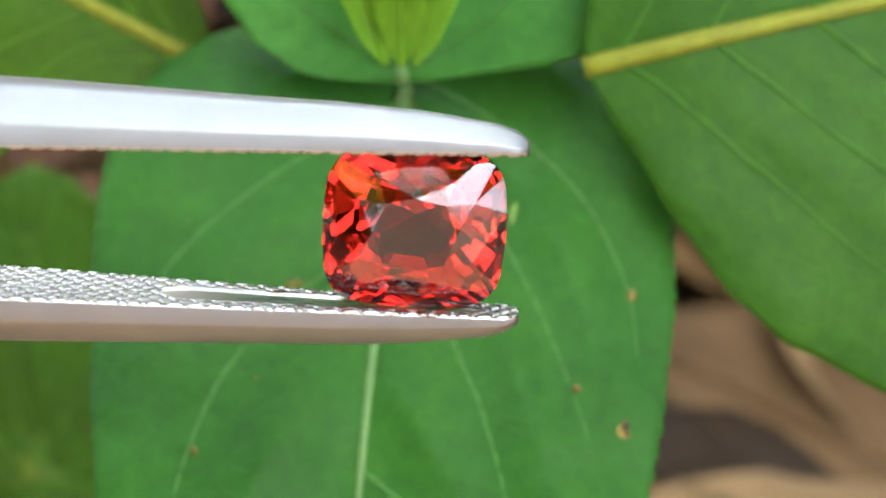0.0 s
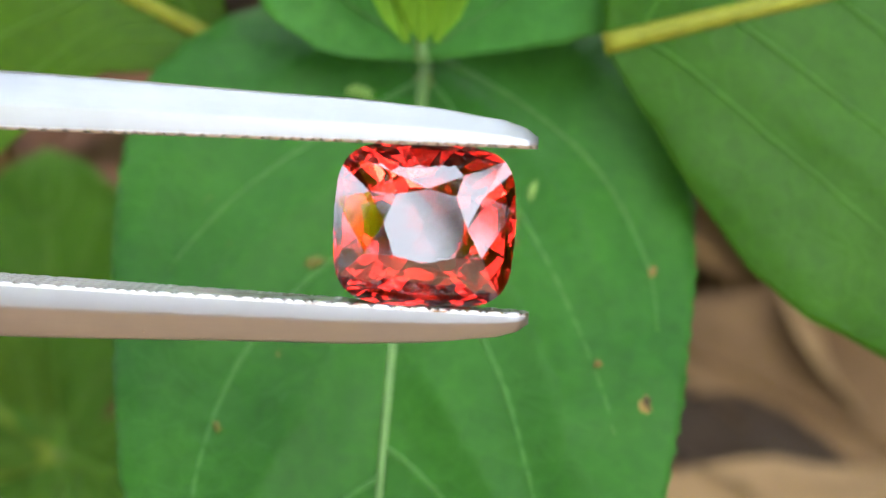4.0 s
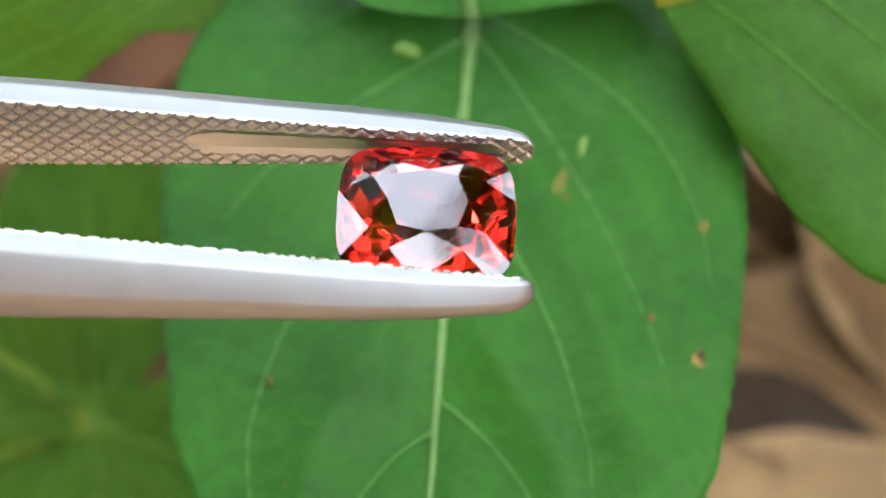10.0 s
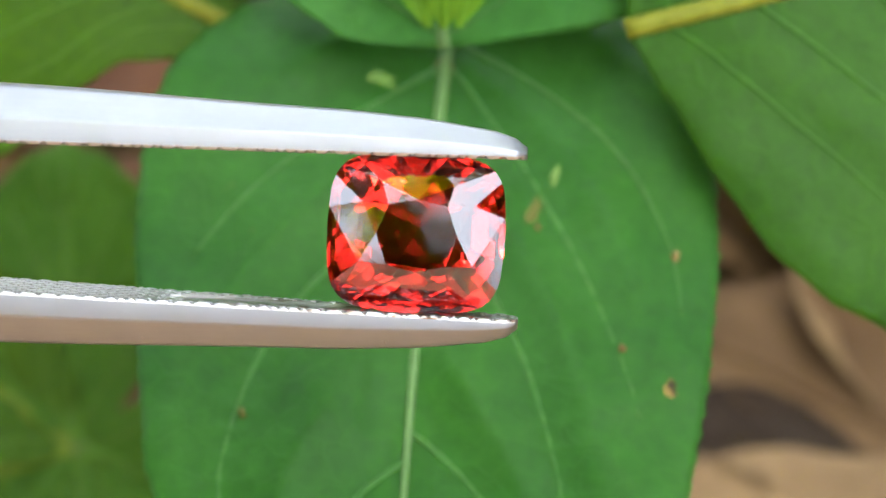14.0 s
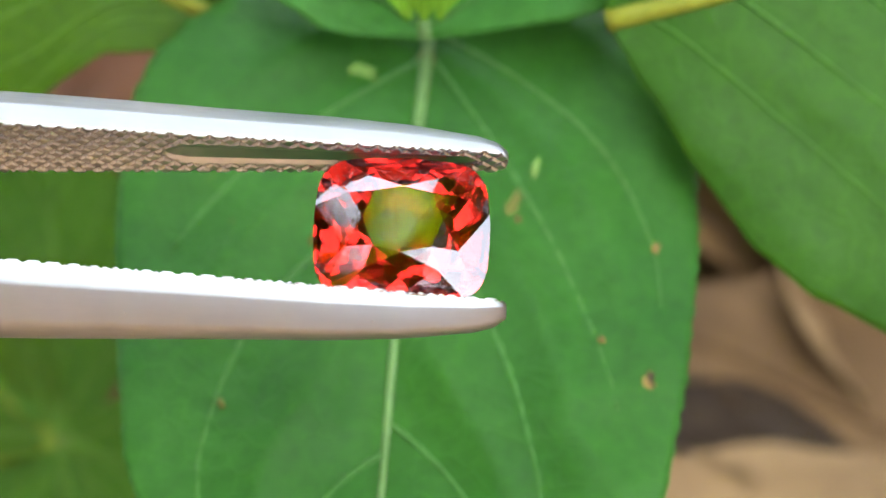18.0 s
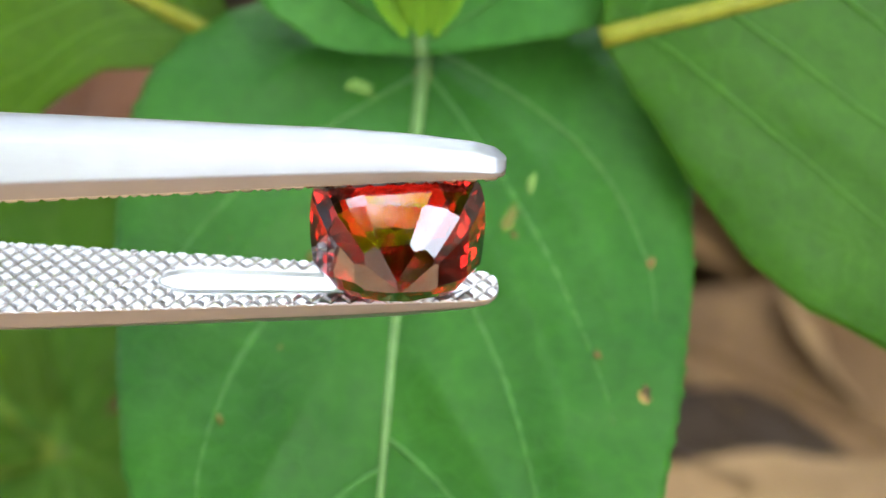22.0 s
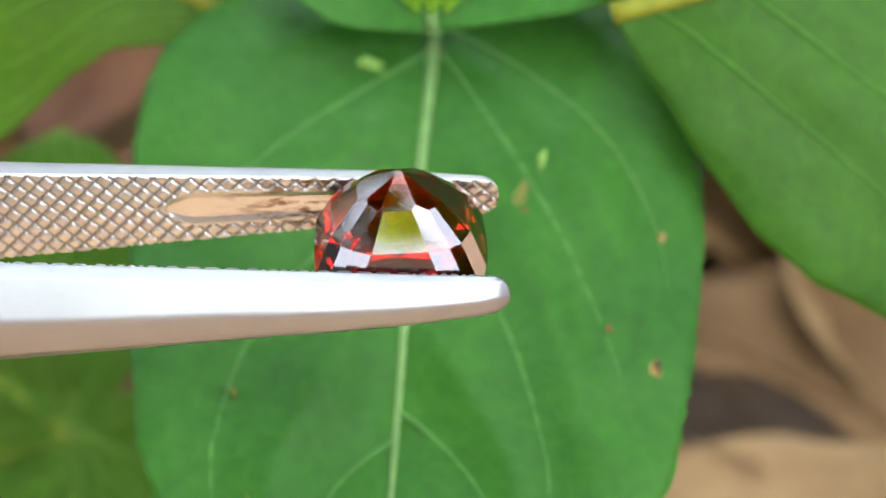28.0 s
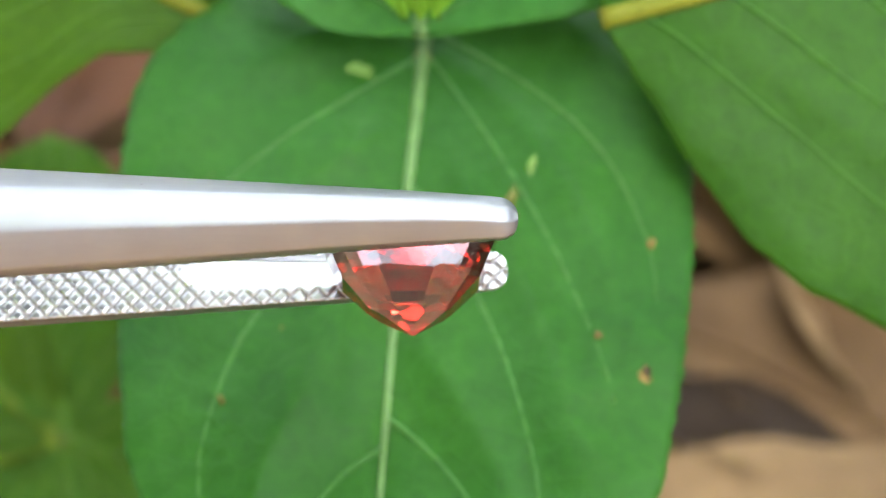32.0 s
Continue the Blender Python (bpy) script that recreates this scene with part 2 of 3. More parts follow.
VEIN_DIM = leaf_material("vein_dim", (0.0312, 0.0781, 0.0053), (0.0424, 0.1004, 0.0089), through_light=0.2)
VEIN_OLIVE = leaf_material("vein_olive", (0.0645, 0.1024, 0.0076), (0.0873, 0.1252, 0.0152), through_light=0.2)
STEM = leaf_material("stem_green", (0.0446, 0.0759, 0.0134), (0.0759, 0.1071, 0.0268), through_light=0.05)
SCAR = dry_material("leaf_scar", (0.0719, 0.0566, 0.0153), (0.1440, 0.1037, 0.0328))
SCAR_DARK = dry_material("leaf_scar_dark", (0.0121, 0.0094, 0.0040), (0.0295, 0.0214, 0.0080))
SCAR_SOFT = dry_material("leaf_scar_soft", (0.0472, 0.0712, 0.0108), (0.0982, 0.0878, 0.0198))
SCAR_PALE = dry_material("leaf_scar_pale", (0.0429, 0.1190, 0.0186), (0.1214, 0.1683, 0.0464))
DRY = dry_material("dry_leaf_brown", (0.0379, 0.0205, 0.0071), (0.0893, 0.0527, 0.0201))
# near-black colour that paints the shade in gaps of the litter
GAP_SHADE = dry_material("litter_gap_shade", (0.0071, 0.0040, 0.0018), (0.0170, 0.0098, 0.0040))
DRY_RED = dry_material("dry_leaf_russet", (0.0201, 0.0081, 0.0027), (0.0558, 0.0215, 0.0071))
DRY_TAN = dry_material("dry_leaf_tan", (0.0616, 0.0384, 0.0165), (0.1250, 0.0830, 0.0393))
TWIG = dry_material("twig_bark", (0.0402, 0.0223, 0.0134), (0.0982, 0.0625, 0.0357))


def soil_material(name, tone):
    m, nt, b = material(name, 0.95)
    big = noise_node(nt, 25, 5)
    fine = noise_node(nt, 260, 6)
    col = ramp(nt, big.outputs[0], [(0.3, tuple(0.8 * c for c in tone)), (0.7, tone)])
    col = mix(nt, 1.0, col, ramp(nt, fine.outputs[0], [(0.3, (0.6, 0.6, 0.6)), (0.7, (1.2, 1.15, 1.1))]), "MULTIPLY")
    nt.links.new(col, b.inputs["Base Color"])
    bump(nt, b, fine.outputs[0], 0.8, 0.002)
    return m


def steel_material(name, rough, tint=(0.160, 0.164, 0.169), stain=False):
    m, nt, b = material(name, rough, 1.0)
    tc = nt.nodes.new("ShaderNodeTexCoord").outputs["Object"]
    mp = nt.nodes.new("ShaderNodeMapping")
    mp.inputs["Scale"].default_value = (0.25, 1.6, 1.6)
    nt.links.new(tc, mp.inputs[0])
    fine = noise_node(nt, 2600, 5, 0.6, mp.outputs[0])
    cloud = noise_node(nt, 500, 3, 0.5, tc)
    col = ramp(nt, cloud.outputs[0], [(0.3, tuple(c * 0.93 for c in tint)), (0.7, tint)])
    if stain:
        mp2 = nt.nodes.new("ShaderNodeMapping")
        mp2.inputs["Scale"].default_value = (0.5, 2.2, 2.2)
        nt.links.new(tc, mp2.inputs[0])
        streak = noise_node(nt, 1500, 5, 0.7, mp2.outputs[0])
        sep = nt.nodes.new("ShaderNodeSeparateXYZ")
        nt.links.new(tc, sep.inputs[0])
        reach = nt.nodes.new("ShaderNodeMapRange")
        reach.inputs["From Min"].default_value = -0.0099
        reach.inputs["From Max"].default_value = -0.0051
        nt.links.new(sep.outputs[0], reach.inputs[0])
        mul = nt.nodes.new("ShaderNodeMath")
        mul.operation = "MULTIPLY"
        nt.links.new(reach.outputs[0], mul.inputs[0])
        nt.links.new(ramp(nt, streak.outputs[0], [(0.48, (0, 0, 0)), (0.60, (1, 1, 1))]), mul.inputs[1])
        col = mix(nt, mul.outputs[0], col, (0.075, 0.036, 0.012))
    nt.links.new(col, b.inputs["Base Color"])
    r = nt.nodes.new("ShaderNodeMapRange")
    r.inputs["To Min"].default_value = rough * 0.8
    r.inputs["To Max"].default_value = rough * 1.25
    nt.links.new(fine.outputs[0], r.inputs[0])
    nt.links.new(r.outputs[0], b.inputs["Roughness"])
    bump(nt, b, fine.outputs[0], 0.12, 0.00002)
    return m


# unseen ground, kept pale and warm for the reflection under the tweezers
UNSEEN_GROUND = soil_material("unseen_pale_ground", (0.63, 0.39, 0.22))
SOIL = soil_material("dark_soil", (0.125, 0.080, 0.046))
STEEL = steel_material("satin_steel", 0.44)
STEEL_GRIP = steel_material("milled_steel", 0.30, (0.270, 0.272, 0.274))
STEEL_STAINED = steel_material("milled_steel_stained", 0.30, (0.330, 0.325, 0.320), stain=True)
NICK, _nt, _b = material("nick_dark", 0.6, 0.6)
_b.inputs["Base Color"].default_value = (0.16, 0.15, 0.14, 1)


# groove colour holds their shade along with some residue
RESIDUE_SHADE = steel_material("groove_residue_shade", 0.55, (0.190, 0.176, 0.162))


def gem_material():
    """Polished crystal: what crosses it keeps red, a little green and hardly any blue."""
    m, nt, b = material("red_gem", 0.0)
    b.inputs["Base Color"].default_value = (0.205, 0.0050, 0.0034, 1)
    b.inputs["Transmission Weight"].default_value = 1.0
    b.inputs["IOR"].default_value = 1.61
    return m


GEM = gem_material()


# ---- mesh helpers ----
def part(name, bm, mat, parent=None, label="", smooth=True, m=None):
    me = bpy.data.meshes.new(name)
    bm.to_mesh(me)
    bm.free()
    me.materials.append(mat)
    if smooth:
        me.polygons.foreach_set("use_smooth", [True] * len(me.polygons))
    ob = new(name, me)
    if parent:
        ob.parent = parent
    if m is not None:
        ob.matrix_basis = m
    return tagged(ob, label)


def grid_mesh(rows, closed=False):
    """A bmesh from rows of points; closed joins each row's ends."""
    bm = bmesh.new()
    vs = [[bm.verts.new(p) for p in row] for row in rows]
    for a, b in zip(vs, vs[1:]):
        n = len(a)
        for i in range(n if closed else n - 1):
            j = (i + 1) % n
            bm.faces.new((a[i], a[j], b[j], b[i]))
    return bm, vs


def tube(path, radii, sides=7, flat=1.0):
    """A tapered tube along points; flat squeezes it in z."""
    rows = []
    pts = [Vector(p) for p in path]
    for i, p in enumerate(pts):
        d = (pts[min(i + 1, len(pts) - 1)] - pts[max(i - 1, 0)]).normalized()
        side = d.cross(Vector((0, 0, 1)))
        side = side.normalized() if side.length > 1e-4 else Vector((1, 0, 0))
        up = side.cross(d).normalized()
        r = radii[i] if isinstance(radii, (list, tuple)) else radii
        rows.append([p + side * (r * math.cos(a)) + up * (r * flat * math.sin(a))
                     for a in (2 * math.pi * k / sides for k in range(sides))])
    bm, vs = grid_mesh(rows, True)
    bm.faces.new(vs[0][::-1])
    bm.faces.new(vs[-1])
    return bm


def lerp_table(table, v, k=1):
    for a, b in zip(table, table[1:]):
        if v <= b[0]:
            w = (v - a[0]) / (b[0] - a[0])
            w = w * w * (3 - 2 * w) * 0.35 + w * 0.65
            return a[k] + (b[k] - a[k]) * w
    return table[-1][k]


class Blade:
    """The shape of one leaf: base at the origin, midrib along +y, face along +z."""

    def __init__(self, length, profile, bend=0.0, droop=0.1, cup=0.15, wave=0.01, seed=1, curl=0.0, lobe=0.0):
        self.l, self.profile, self.bend, self.droop = length, profile, bend, droop
        self.cup, self.wave, self.seed, self.curl, self.lobe = cup, wave, seed, curl, lobe
        self.wmax = max(max(p[1], p[2]) for p in profile)

    def mid(self, v):
        return self.bend * self.l * (v - v * v)

    def at(self, u, v, lift=0.0):
        w = lerp_table(self.profile, v, 1 if u < 0 else 2)
        x = self.mid(v) + u * w
        y = self.l * (v - self.lobe * u * u * max(0.0, 1 - v / 0.12) ** 2)
        r = abs(u) * w / self.wmax
        z = -self.droop * self.l * v * v + self.cup * self.wmax * (r - 0.6 * r * r)
        z += -self.curl * self.wmax * r ** 3
        q = Vector((x / self.l * 5 + self.seed * 7.3, y / self.l * 5, self.seed * 3.1))
        z += self.wave * self.l * noise.noise(q)
        z += 0.3 * self.wave * self.l * noise.noise(q * 3.2) * min(1, 3 * r)
        return Vector((x, y, z + lift))

    def lateral(self, v0, side, s, rise=0.30):
        """A point s (0 to 1) along the side vein that leaves the midrib at v0."""
        u = side * s * 0.93
        v = v0 + rise * (0.45 + 2.6 * min(v0, 0.2)) * s + 0.24 * s * s * (1 - v0)
        return u, min(v, 0.985)


def arc(a, b, c, n=18):
    """Points on the curve from a to c, pulled towards b."""
    return [tuple((1 - t) ** 2 * p + 2 * t * (1 - t) * q + t * t * r for p, q, r in zip(a, b, c)) for t in (k / n for k in range(n + 1))]


def leaf(name, blade, mat, parent, m, vein_mat, faint_mat, laterals=7, nu=36, nv=60, rib=0.0005, label="", rise=0.30, teeth=0.0, first=0.03, last=0.72, veins=None, pucker=0.00016, fine=0.36):
    rnd = random.Random(blade.seed)
    lines = []
    if veins:
        lines = [arc((0, v0), (side * cu, cv), (side * eu, ev)) for v0, side, cu, cv, eu, ev in veins]
    else:
        for k in range(laterals):
            v0 = first + (last - first) * (k / max(1, laterals - 1)) ** 1.15
            for side in (-1, 1):
                k0 = max(0.005, v0 + rnd.uniform(-0.015, 0.015))
                lines.append([blade.lateral(k0, side, q / 18, rise) for q in range(19)])
    flat = np.array([blade.at(u, v)[:2] for ln in lines for u, v in ln])
    rows = []
    for j in range(nv + 1):
        v = j / nv
        row = []
        for i in range(nu + 1):
            u = -1 + 2 * i / nu
            p = blade.at(u, v)
            near = math.sqrt(np.min(np.sum((flat - (p.x, p.y)) ** 2, axis=1)))
            p.z += pucker * min(1, near / 0.0045) ** 1.5 * min(1, abs(u) * 5) * (1 - abs(u) ** 4)
            if teeth and i in (0, nu):
                p.x += (1 if i else -1) * teeth * (0.5 + 0.5 * math.sin(v * 210 + blade.seed)) * rnd.random()
            row.append(p)
        rows.append(row)
    bm, _ = grid_mesh(rows)
    bmesh.ops.remove_doubles(bm, verts=bm.verts, dist=1e-6)
    thick = bmesh.ops.extrude_face_region(bm, geom=bm.faces[:])
    bmesh.ops.translate(bm, verts=[g for g in thick["geom"] if isinstance(g, bmesh.types.BMVert)], vec=(0, 0, -0.00018))
    bmesh.ops.recalc_face_normals(bm, faces=bm.faces)
    ob = part(name, bm, mat, parent, label, m=m)
    n = 40
    part("midrib", tube([blade.at(0, k / n * 0.985, 0.0001) for k in range(n + 1)],
                        [rib * (1.0 - 0.78 * k / n) for k in range(n + 1)], 8, 0.55), vein_mat, ob, "pale raised midrib")
    for ln in lines:
        pts = [blade.at(u, v, 0.00003 + 0.00004 * (1 - q / 18)) for q, (u, v) in enumerate(ln)]
        rad = [rib * fine * (1 - 0.6 * q / 18) * rnd.uniform(0.8, 1.2) for q in range(19)]
        part("side_vein", tube(pts, rad, 6, 0.5), faint_mat, ob)
    return ob


# ---- ground ----
def ground_height(x, y):
    q = Vector((x * 28, y * 28, 0.4))
    return 0.006 * noise.noise(q) + 0.003 * noise.noise(q * 3) - 0.004


def ground():
    n = 90
    rows = []
    for j in range(n + 1):
        row = []
        for i in range(n + 1):
            a, b = 2 * i / n - 1, 2 * j / n - 1
            x = math.copysign(abs(a) * 0.25 + abs(a) ** 9 * 400, a)
            y = math.copysign(abs(b) * 0.30 + abs(b) ** 9 * 400, b) + 0.15
            row.append((x, y, ground_height(x, y)))
        rows.append(row)
    bm, _ = grid_mesh(rows)
    return tagged(part("ground", bm, UNSEEN_GROUND), "pale ground out of view, made to reflect warm in the steel", "ground", kind="structure")


def garden_bed():
    """Dark soil heaped over the sheet, uneven-edged; unseen sides flare to darken reflections."""
    n = 100
    rows = []
    for j in range(n + 1):
        row = []
        for i in range(n + 1):
            a, b = 2 * i / n - 1, j / n
            x = math.copysign(abs(a) * 0.3 + abs(a) ** 4 * 3.4, a)
            y = -0.012 + 0.02 * noise.noise(Vector((x * 9, 2.0, 0))) + b * 0.3 + b ** 4 * 3.4 - 1.15 * max(0.0, abs(x) - 0.26) * (1 - b)
            edge = min(1.0, 6 * b, 6 * (1 - b), 6 * (1 - abs(a)))
            row.append((x, y, ground_height(x, y) - 0.006 + 0.0085 * min(1.0, 2.2 * edge)))
        rows.append(row)
    bm, _ = grid_mesh(rows)
    return tagged(part("garden_bed", bm, SOIL), "dark soil of the planted garden bed", "soil", kind="structure")


ground()
garden_bed()

# ---- the plant ----
def facing(x, y, z, turn=0.0, tip=0.0, lean=0.0):
    """A pose for a leaf that faces the slope of the plant's crown, turned in its own plane."""
    return pose(x, y, z, 45) @ pose(0, 0, 0, tip, lean, 0) @ pose(0, 0, 0, 0, 0, turn)


plant = tagged(new("garden_plant"), "leafy green garden plant with broad pointed leaves", "plant")
plant.location = (0, 0.062, 0)
bpy.context.view_layer.update()
INV = plant.matrix_basis.inverted()

W_MAIN = [(-0.0, 0.01032, 0.00999), (0.0245, 0.01365, 0.01311), (0.0549, 0.01553, 0.0152), (0.1027, 0.01647, 0.0169), (0.1613, 0.01681, 0.01745), (0.2355, 0.01688, 0.01741), (0.3305, 0.01708, 0.01708), (0.4878, 0.01664, 0.01584), (0.6356, 0.01565, 0.01449), (0.7419, 0.0135, 0.01246), (0.8488, 0.00931, 0.00857), (0.9341, 0.0047, 0.00443), (1.0, 9e-05, 9e-05)]
main_blade = Blade(0.0475, W_MAIN, bend=0.035, droop=0.02, cup=0.03, wave=0.012, seed=3, lobe=0.045)
main = leaf("leaf", main_blade, LEAF, plant, INV @ facing(-0.00022, 0.04811, 0.10304, 176.0, -29.6), VEIN, VEIN_FAINT, laterals=6, nu=70, nv=170,
            rib=0.00040, label="broad mid-green leaf with pale veins and brown specks", teeth=0.00017, pucker=0.0015, fine=0.52,
            veins=((0.066, 1, 0.51, 0.207, 0.8, 0.37), (0.28, 1, 0.62, 0.409, 0.78, 0.76), (0.62, 1, 0.17, 0.649, 0.37, 0.747), (0.025, -1, 0.795, 0.132, 0.89, 0.409), (0.061, -1, 0.41, 0.224, 0.785, 0.548), (0.258, -1, 0.36, 0.441, 0.6, 0.692), (0.582, -1, 0.2, 0.62, 0.45, 0.727)))

def blemish(blade, parent, x, y, rx, ry, turn, mat, label, seed, lift=0.0):
    """A dry spot on a leaf: a thin uneven patch that follows the blade. x and y in mm from the leaf's base."""
    rnd = random.Random(seed)
    rows = []
    n = 14
    for ring_r in (0.02, 0.5, 1.0):
        row = []
        for k in range(n):
            a = 2 * math.pi * k / n
            w = ring_r * (1 + (0.9 * (rnd.random() - 0.55) if ring_r == 1.0 else 0))
            px, py = rx * w * math.cos(a), ry * w * math.sin(a)
            c, sn = math.cos(radians(turn)), math.sin(radians(turn))
            qx, qy = (x + px * c - py * sn) * 0.001, (y + px * sn + py * c) * 0.001
            v = qy / blade.l
            wd = lerp_table(blade.profile, v, 1 if qx < blade.mid(v) else 2)
            row.append(blade.at((qx - blade.mid(v)) / wd, v, lift + 0.00040 - 0.0002 * (ring_r > 0.9)))
        rows.append(row)
    bm, vs = grid_mesh(rows, True)
    bm.faces.new(vs[0][::-1])
    bmesh.ops.recalc_face_normals(bm, faces=bm.faces)
    part("blemish", bm, mat, parent, label)


for k, (x, y, rx, ry, turn, mt, text) in enumerate((
    (-14.05, 24.25, 0.33, 0.60, 8, SCAR, "pale rim of a dry spot"),
    (5.68, 24.95, 0.26, 0.50, 10, SCAR, "dry brown stain"),
    (6.58, 23.15, 0.29, 1.14, 25, SCAR_SOFT, "faint brown stain"),
    (5.82, 24.07, 0.23, 0.36, 0, SCAR, "dry brown stain"),
    (-11.21, 21.94, 0.23, 0.32, 0, SCAR, "tiny brown dot"),
    (-14.21, 15.58, 0.24, 0.33, 0, SCAR, "tiny brown dot"),
    (-5.65, 13.56, 0.37, 1.27, -22, SCAR_SOFT, "dry olive scar"),
    (-6.12, 14.34, 0.24, 0.33, 0, SCAR, "tiny brown dot"),
    (4.31, 4.48, 1.34, 0.62, -15, SCAR_PALE, "pale dry patch"),
    (9.73, 27.33, 0.20, 0.42, 20, SCAR_SOFT, "tiny pale dot"),
    (-7.01, 10.57, 0.27, 0.83, -15, SCAR_PALE, "faint pale scar"),
    (8.12, 33.52, 0.25, 0.24, 0, SCAR, "tiny brown dot"),
    (-11.64, 31.20, 0.19, 0.27, 0, SCAR, "tiny brown dot"),
    (5.34, 16.51, 0.67, 0.44, 0, SCAR_SOFT, "faint brown stain"),
    (10.42, 15.95, 0.30, 0.29, 0, SCAR_SOFT, "faint dot"),
)):
    blemish(main_blade, main, x, y, rx, ry, turn, mt, text, k)
blemish(main_blade, main, -14.09, 24.12, 0.27, 0.47, 8, SCAR_DARK, "dark brown centre of a dry spot", 40, 0.0001)

W_RIGHT = [(0, 0.00022, 0.00022), (0.03, 0.00523, 0.00458), (0.07, 0.01101, 0.01003), (0.12, 0.0145, 0.01515), (0.18, 0.01722, 0.01864), (0.285, 0.02104, 0.02256), (0.4, 0.02278, 0.02398), (0.55, 0.02136, 0.02256), (0.7, 0.0169, 0.01799), (0.85, 0.00937, 0.01014), (1, 0.00011, 0.00011)]
right_blade = Blade(0.0483, W_RIGHT, bend=-0.04, droop=0.06, cup=0.10, wave=0.012, seed=5)
leaf("leaf", right_blade, LEAF_SIDE, plant, INV @ facing(0.00994, 0.04128, 0.10828, -78.0, 0, 2), VEIN_YELLOW, VEIN_SIDE, laterals=6, nu=64, nv=80,
     rib=0.00065, label="broad fresh green leaf with a yellow midrib", rise=0.36, pucker=0.00040, fine=0.22)

W_UL = [(0, 0.0002, 0.0002), (0.08, 0.0031, 0.0034), (0.2, 0.0051, 0.0058), (0.25, 0.0078, 0.0076), (0.33, 0.0141, 0.0116), (0.5, 0.0174, 0.0156), (0.7, 0.0145, 0.0134), (0.85, 0.0076, 0.0072), (1, 0.0001, 0.0001)]
leaf("leaf", Blade(0.0326, W_UL, bend=0.02, droop=0.1, cup=0.10, wave=0.012, seed=8), LEAF_OLIVE, plant, INV @ facing(-0.01281, 0.04917, 0.10135, 64.0),
     VEIN_YELLOW, VEIN_DIM, laterals=6, nu=40, nv=56, pucker=0.0003, fine=0.25, rib=0.0006, label="olive-green leaf with a yellow midrib")

W_YOUNG = [(0, 0.00021, 0.00021), (0.02, 0.00398, 0.00806), (0.05, 0.00634, 0.01107), (0.15, 0.00903, 0.01247), (0.35, 0.01172, 0.01226), (0.55, 0.01075, 0.01075), (0.8, 0.0057, 0.0057), (1, 0.00011, 0.00011)]
leaf("leaf", Blade(0.0234, W_YOUNG, droop=-0.02, cup=0.2, wave=0.02, seed=11), LEAF_YOUNG, plant, INV @ facing(-0.00063, 0.04304, 0.10537, 4.0, 6),
     VEIN, VEIN_FAINT, laterals=5, nu=30, nv=40, rib=0.0004, label="young mid-green leaf at the shoot tip")
for k, (dx, turn, tip, s) in enumerate(((-0.0009, 15, 20, 0.0095), (0.0008, -13, 18, 0.0088), (0.0, 1, 30, 0.0071))):
    W_B = [(0, 0.0002, 0.0002), (0.2, 0.00105, 0.00105), (0.5, 0.0015, 0.0015), (0.8, 0.0009, 0.0009), (1, 0.0001, 0.0001)]
    bx, by, bz = -0.00062, 0.04015, 0.10932
    leaf("bud_leaf", Blade(s, W_B, droop=-0.15, cup=0.4, wave=0.02, seed=20 + k), BUD, plant, INV @ facing(bx + dx, by, bz, turn, tip),
         BUD, BUD, laterals=1, fine=0.1, nu=14, nv=20, rib=0.00025, label="tiny yellow-green unfolding leaf")
part("stem", tube([(0.001, -0.0137, -0.01), (0.0006, -0.0142, 0.05), (0.0, -0.0142, 0.08), (-0.0004, -0.0140, 0.0965), (-0.0006, -0.0172, 0.1025)],
                  [0.0020, 0.0018, 0.0015, 0.0010, 0.0006], 10), STEM, plant, "slender green stem")

low = tagged(new("low_plant"), "low green plant growing beside the taller one", "plant")
low.location = (-0.028, 0.046, 0)
bpy.context.view_layer.update()
INV2 = low.matrix_basis.inverted()
W_LL = [(0, 0.0003, 0.0003), (0.1, 0.0035, 0.0035), (0.3, 0.0068, 0.0070), (0.55, 0.0078, 0.0082), (0.8, 0.0065, 0.0066), (0.93, 0.0038, 0.0038), (1, 0.0001, 0.0001)]
for turn, ln, seed, lean, mt, vm in ((4, 0.0245, 31, 0, LEAF_DEEP, VEIN_DIM), (55, 0.023, 32, 8, LEAF_OLIVE, VEIN_OLIVE), (108, 0.021, 33, 0, LEAF_DEEP, VEIN_OLIVE), (186, 0.020, 34, 0, LEAF_DEEP, VEIN_DIM), (248, 0.016, 35, 0, LEAF_DEEP, VEIN_DIM)):
    leaf("leaf", Blade(ln, W_LL, droop=0.12, cup=0.2, wave=0.02, seed=seed), mt, low, INV2 @ facing(-0.02959, 0.05117, 0.05810, turn, 0, lean),
         vm, VEIN_DIM, laterals=4, nu=26, nv=36, rib=0.0006, label="deep green leaf in the shade", rise=0.4)
part("stem", tube([(0.0, 0.002, -0.006), (0.0, 0.0015, 0.03), (-0.0015, 0.0055, 0.0585)], [0.0014, 0.0012, 0.0009], 8), STEM, low)


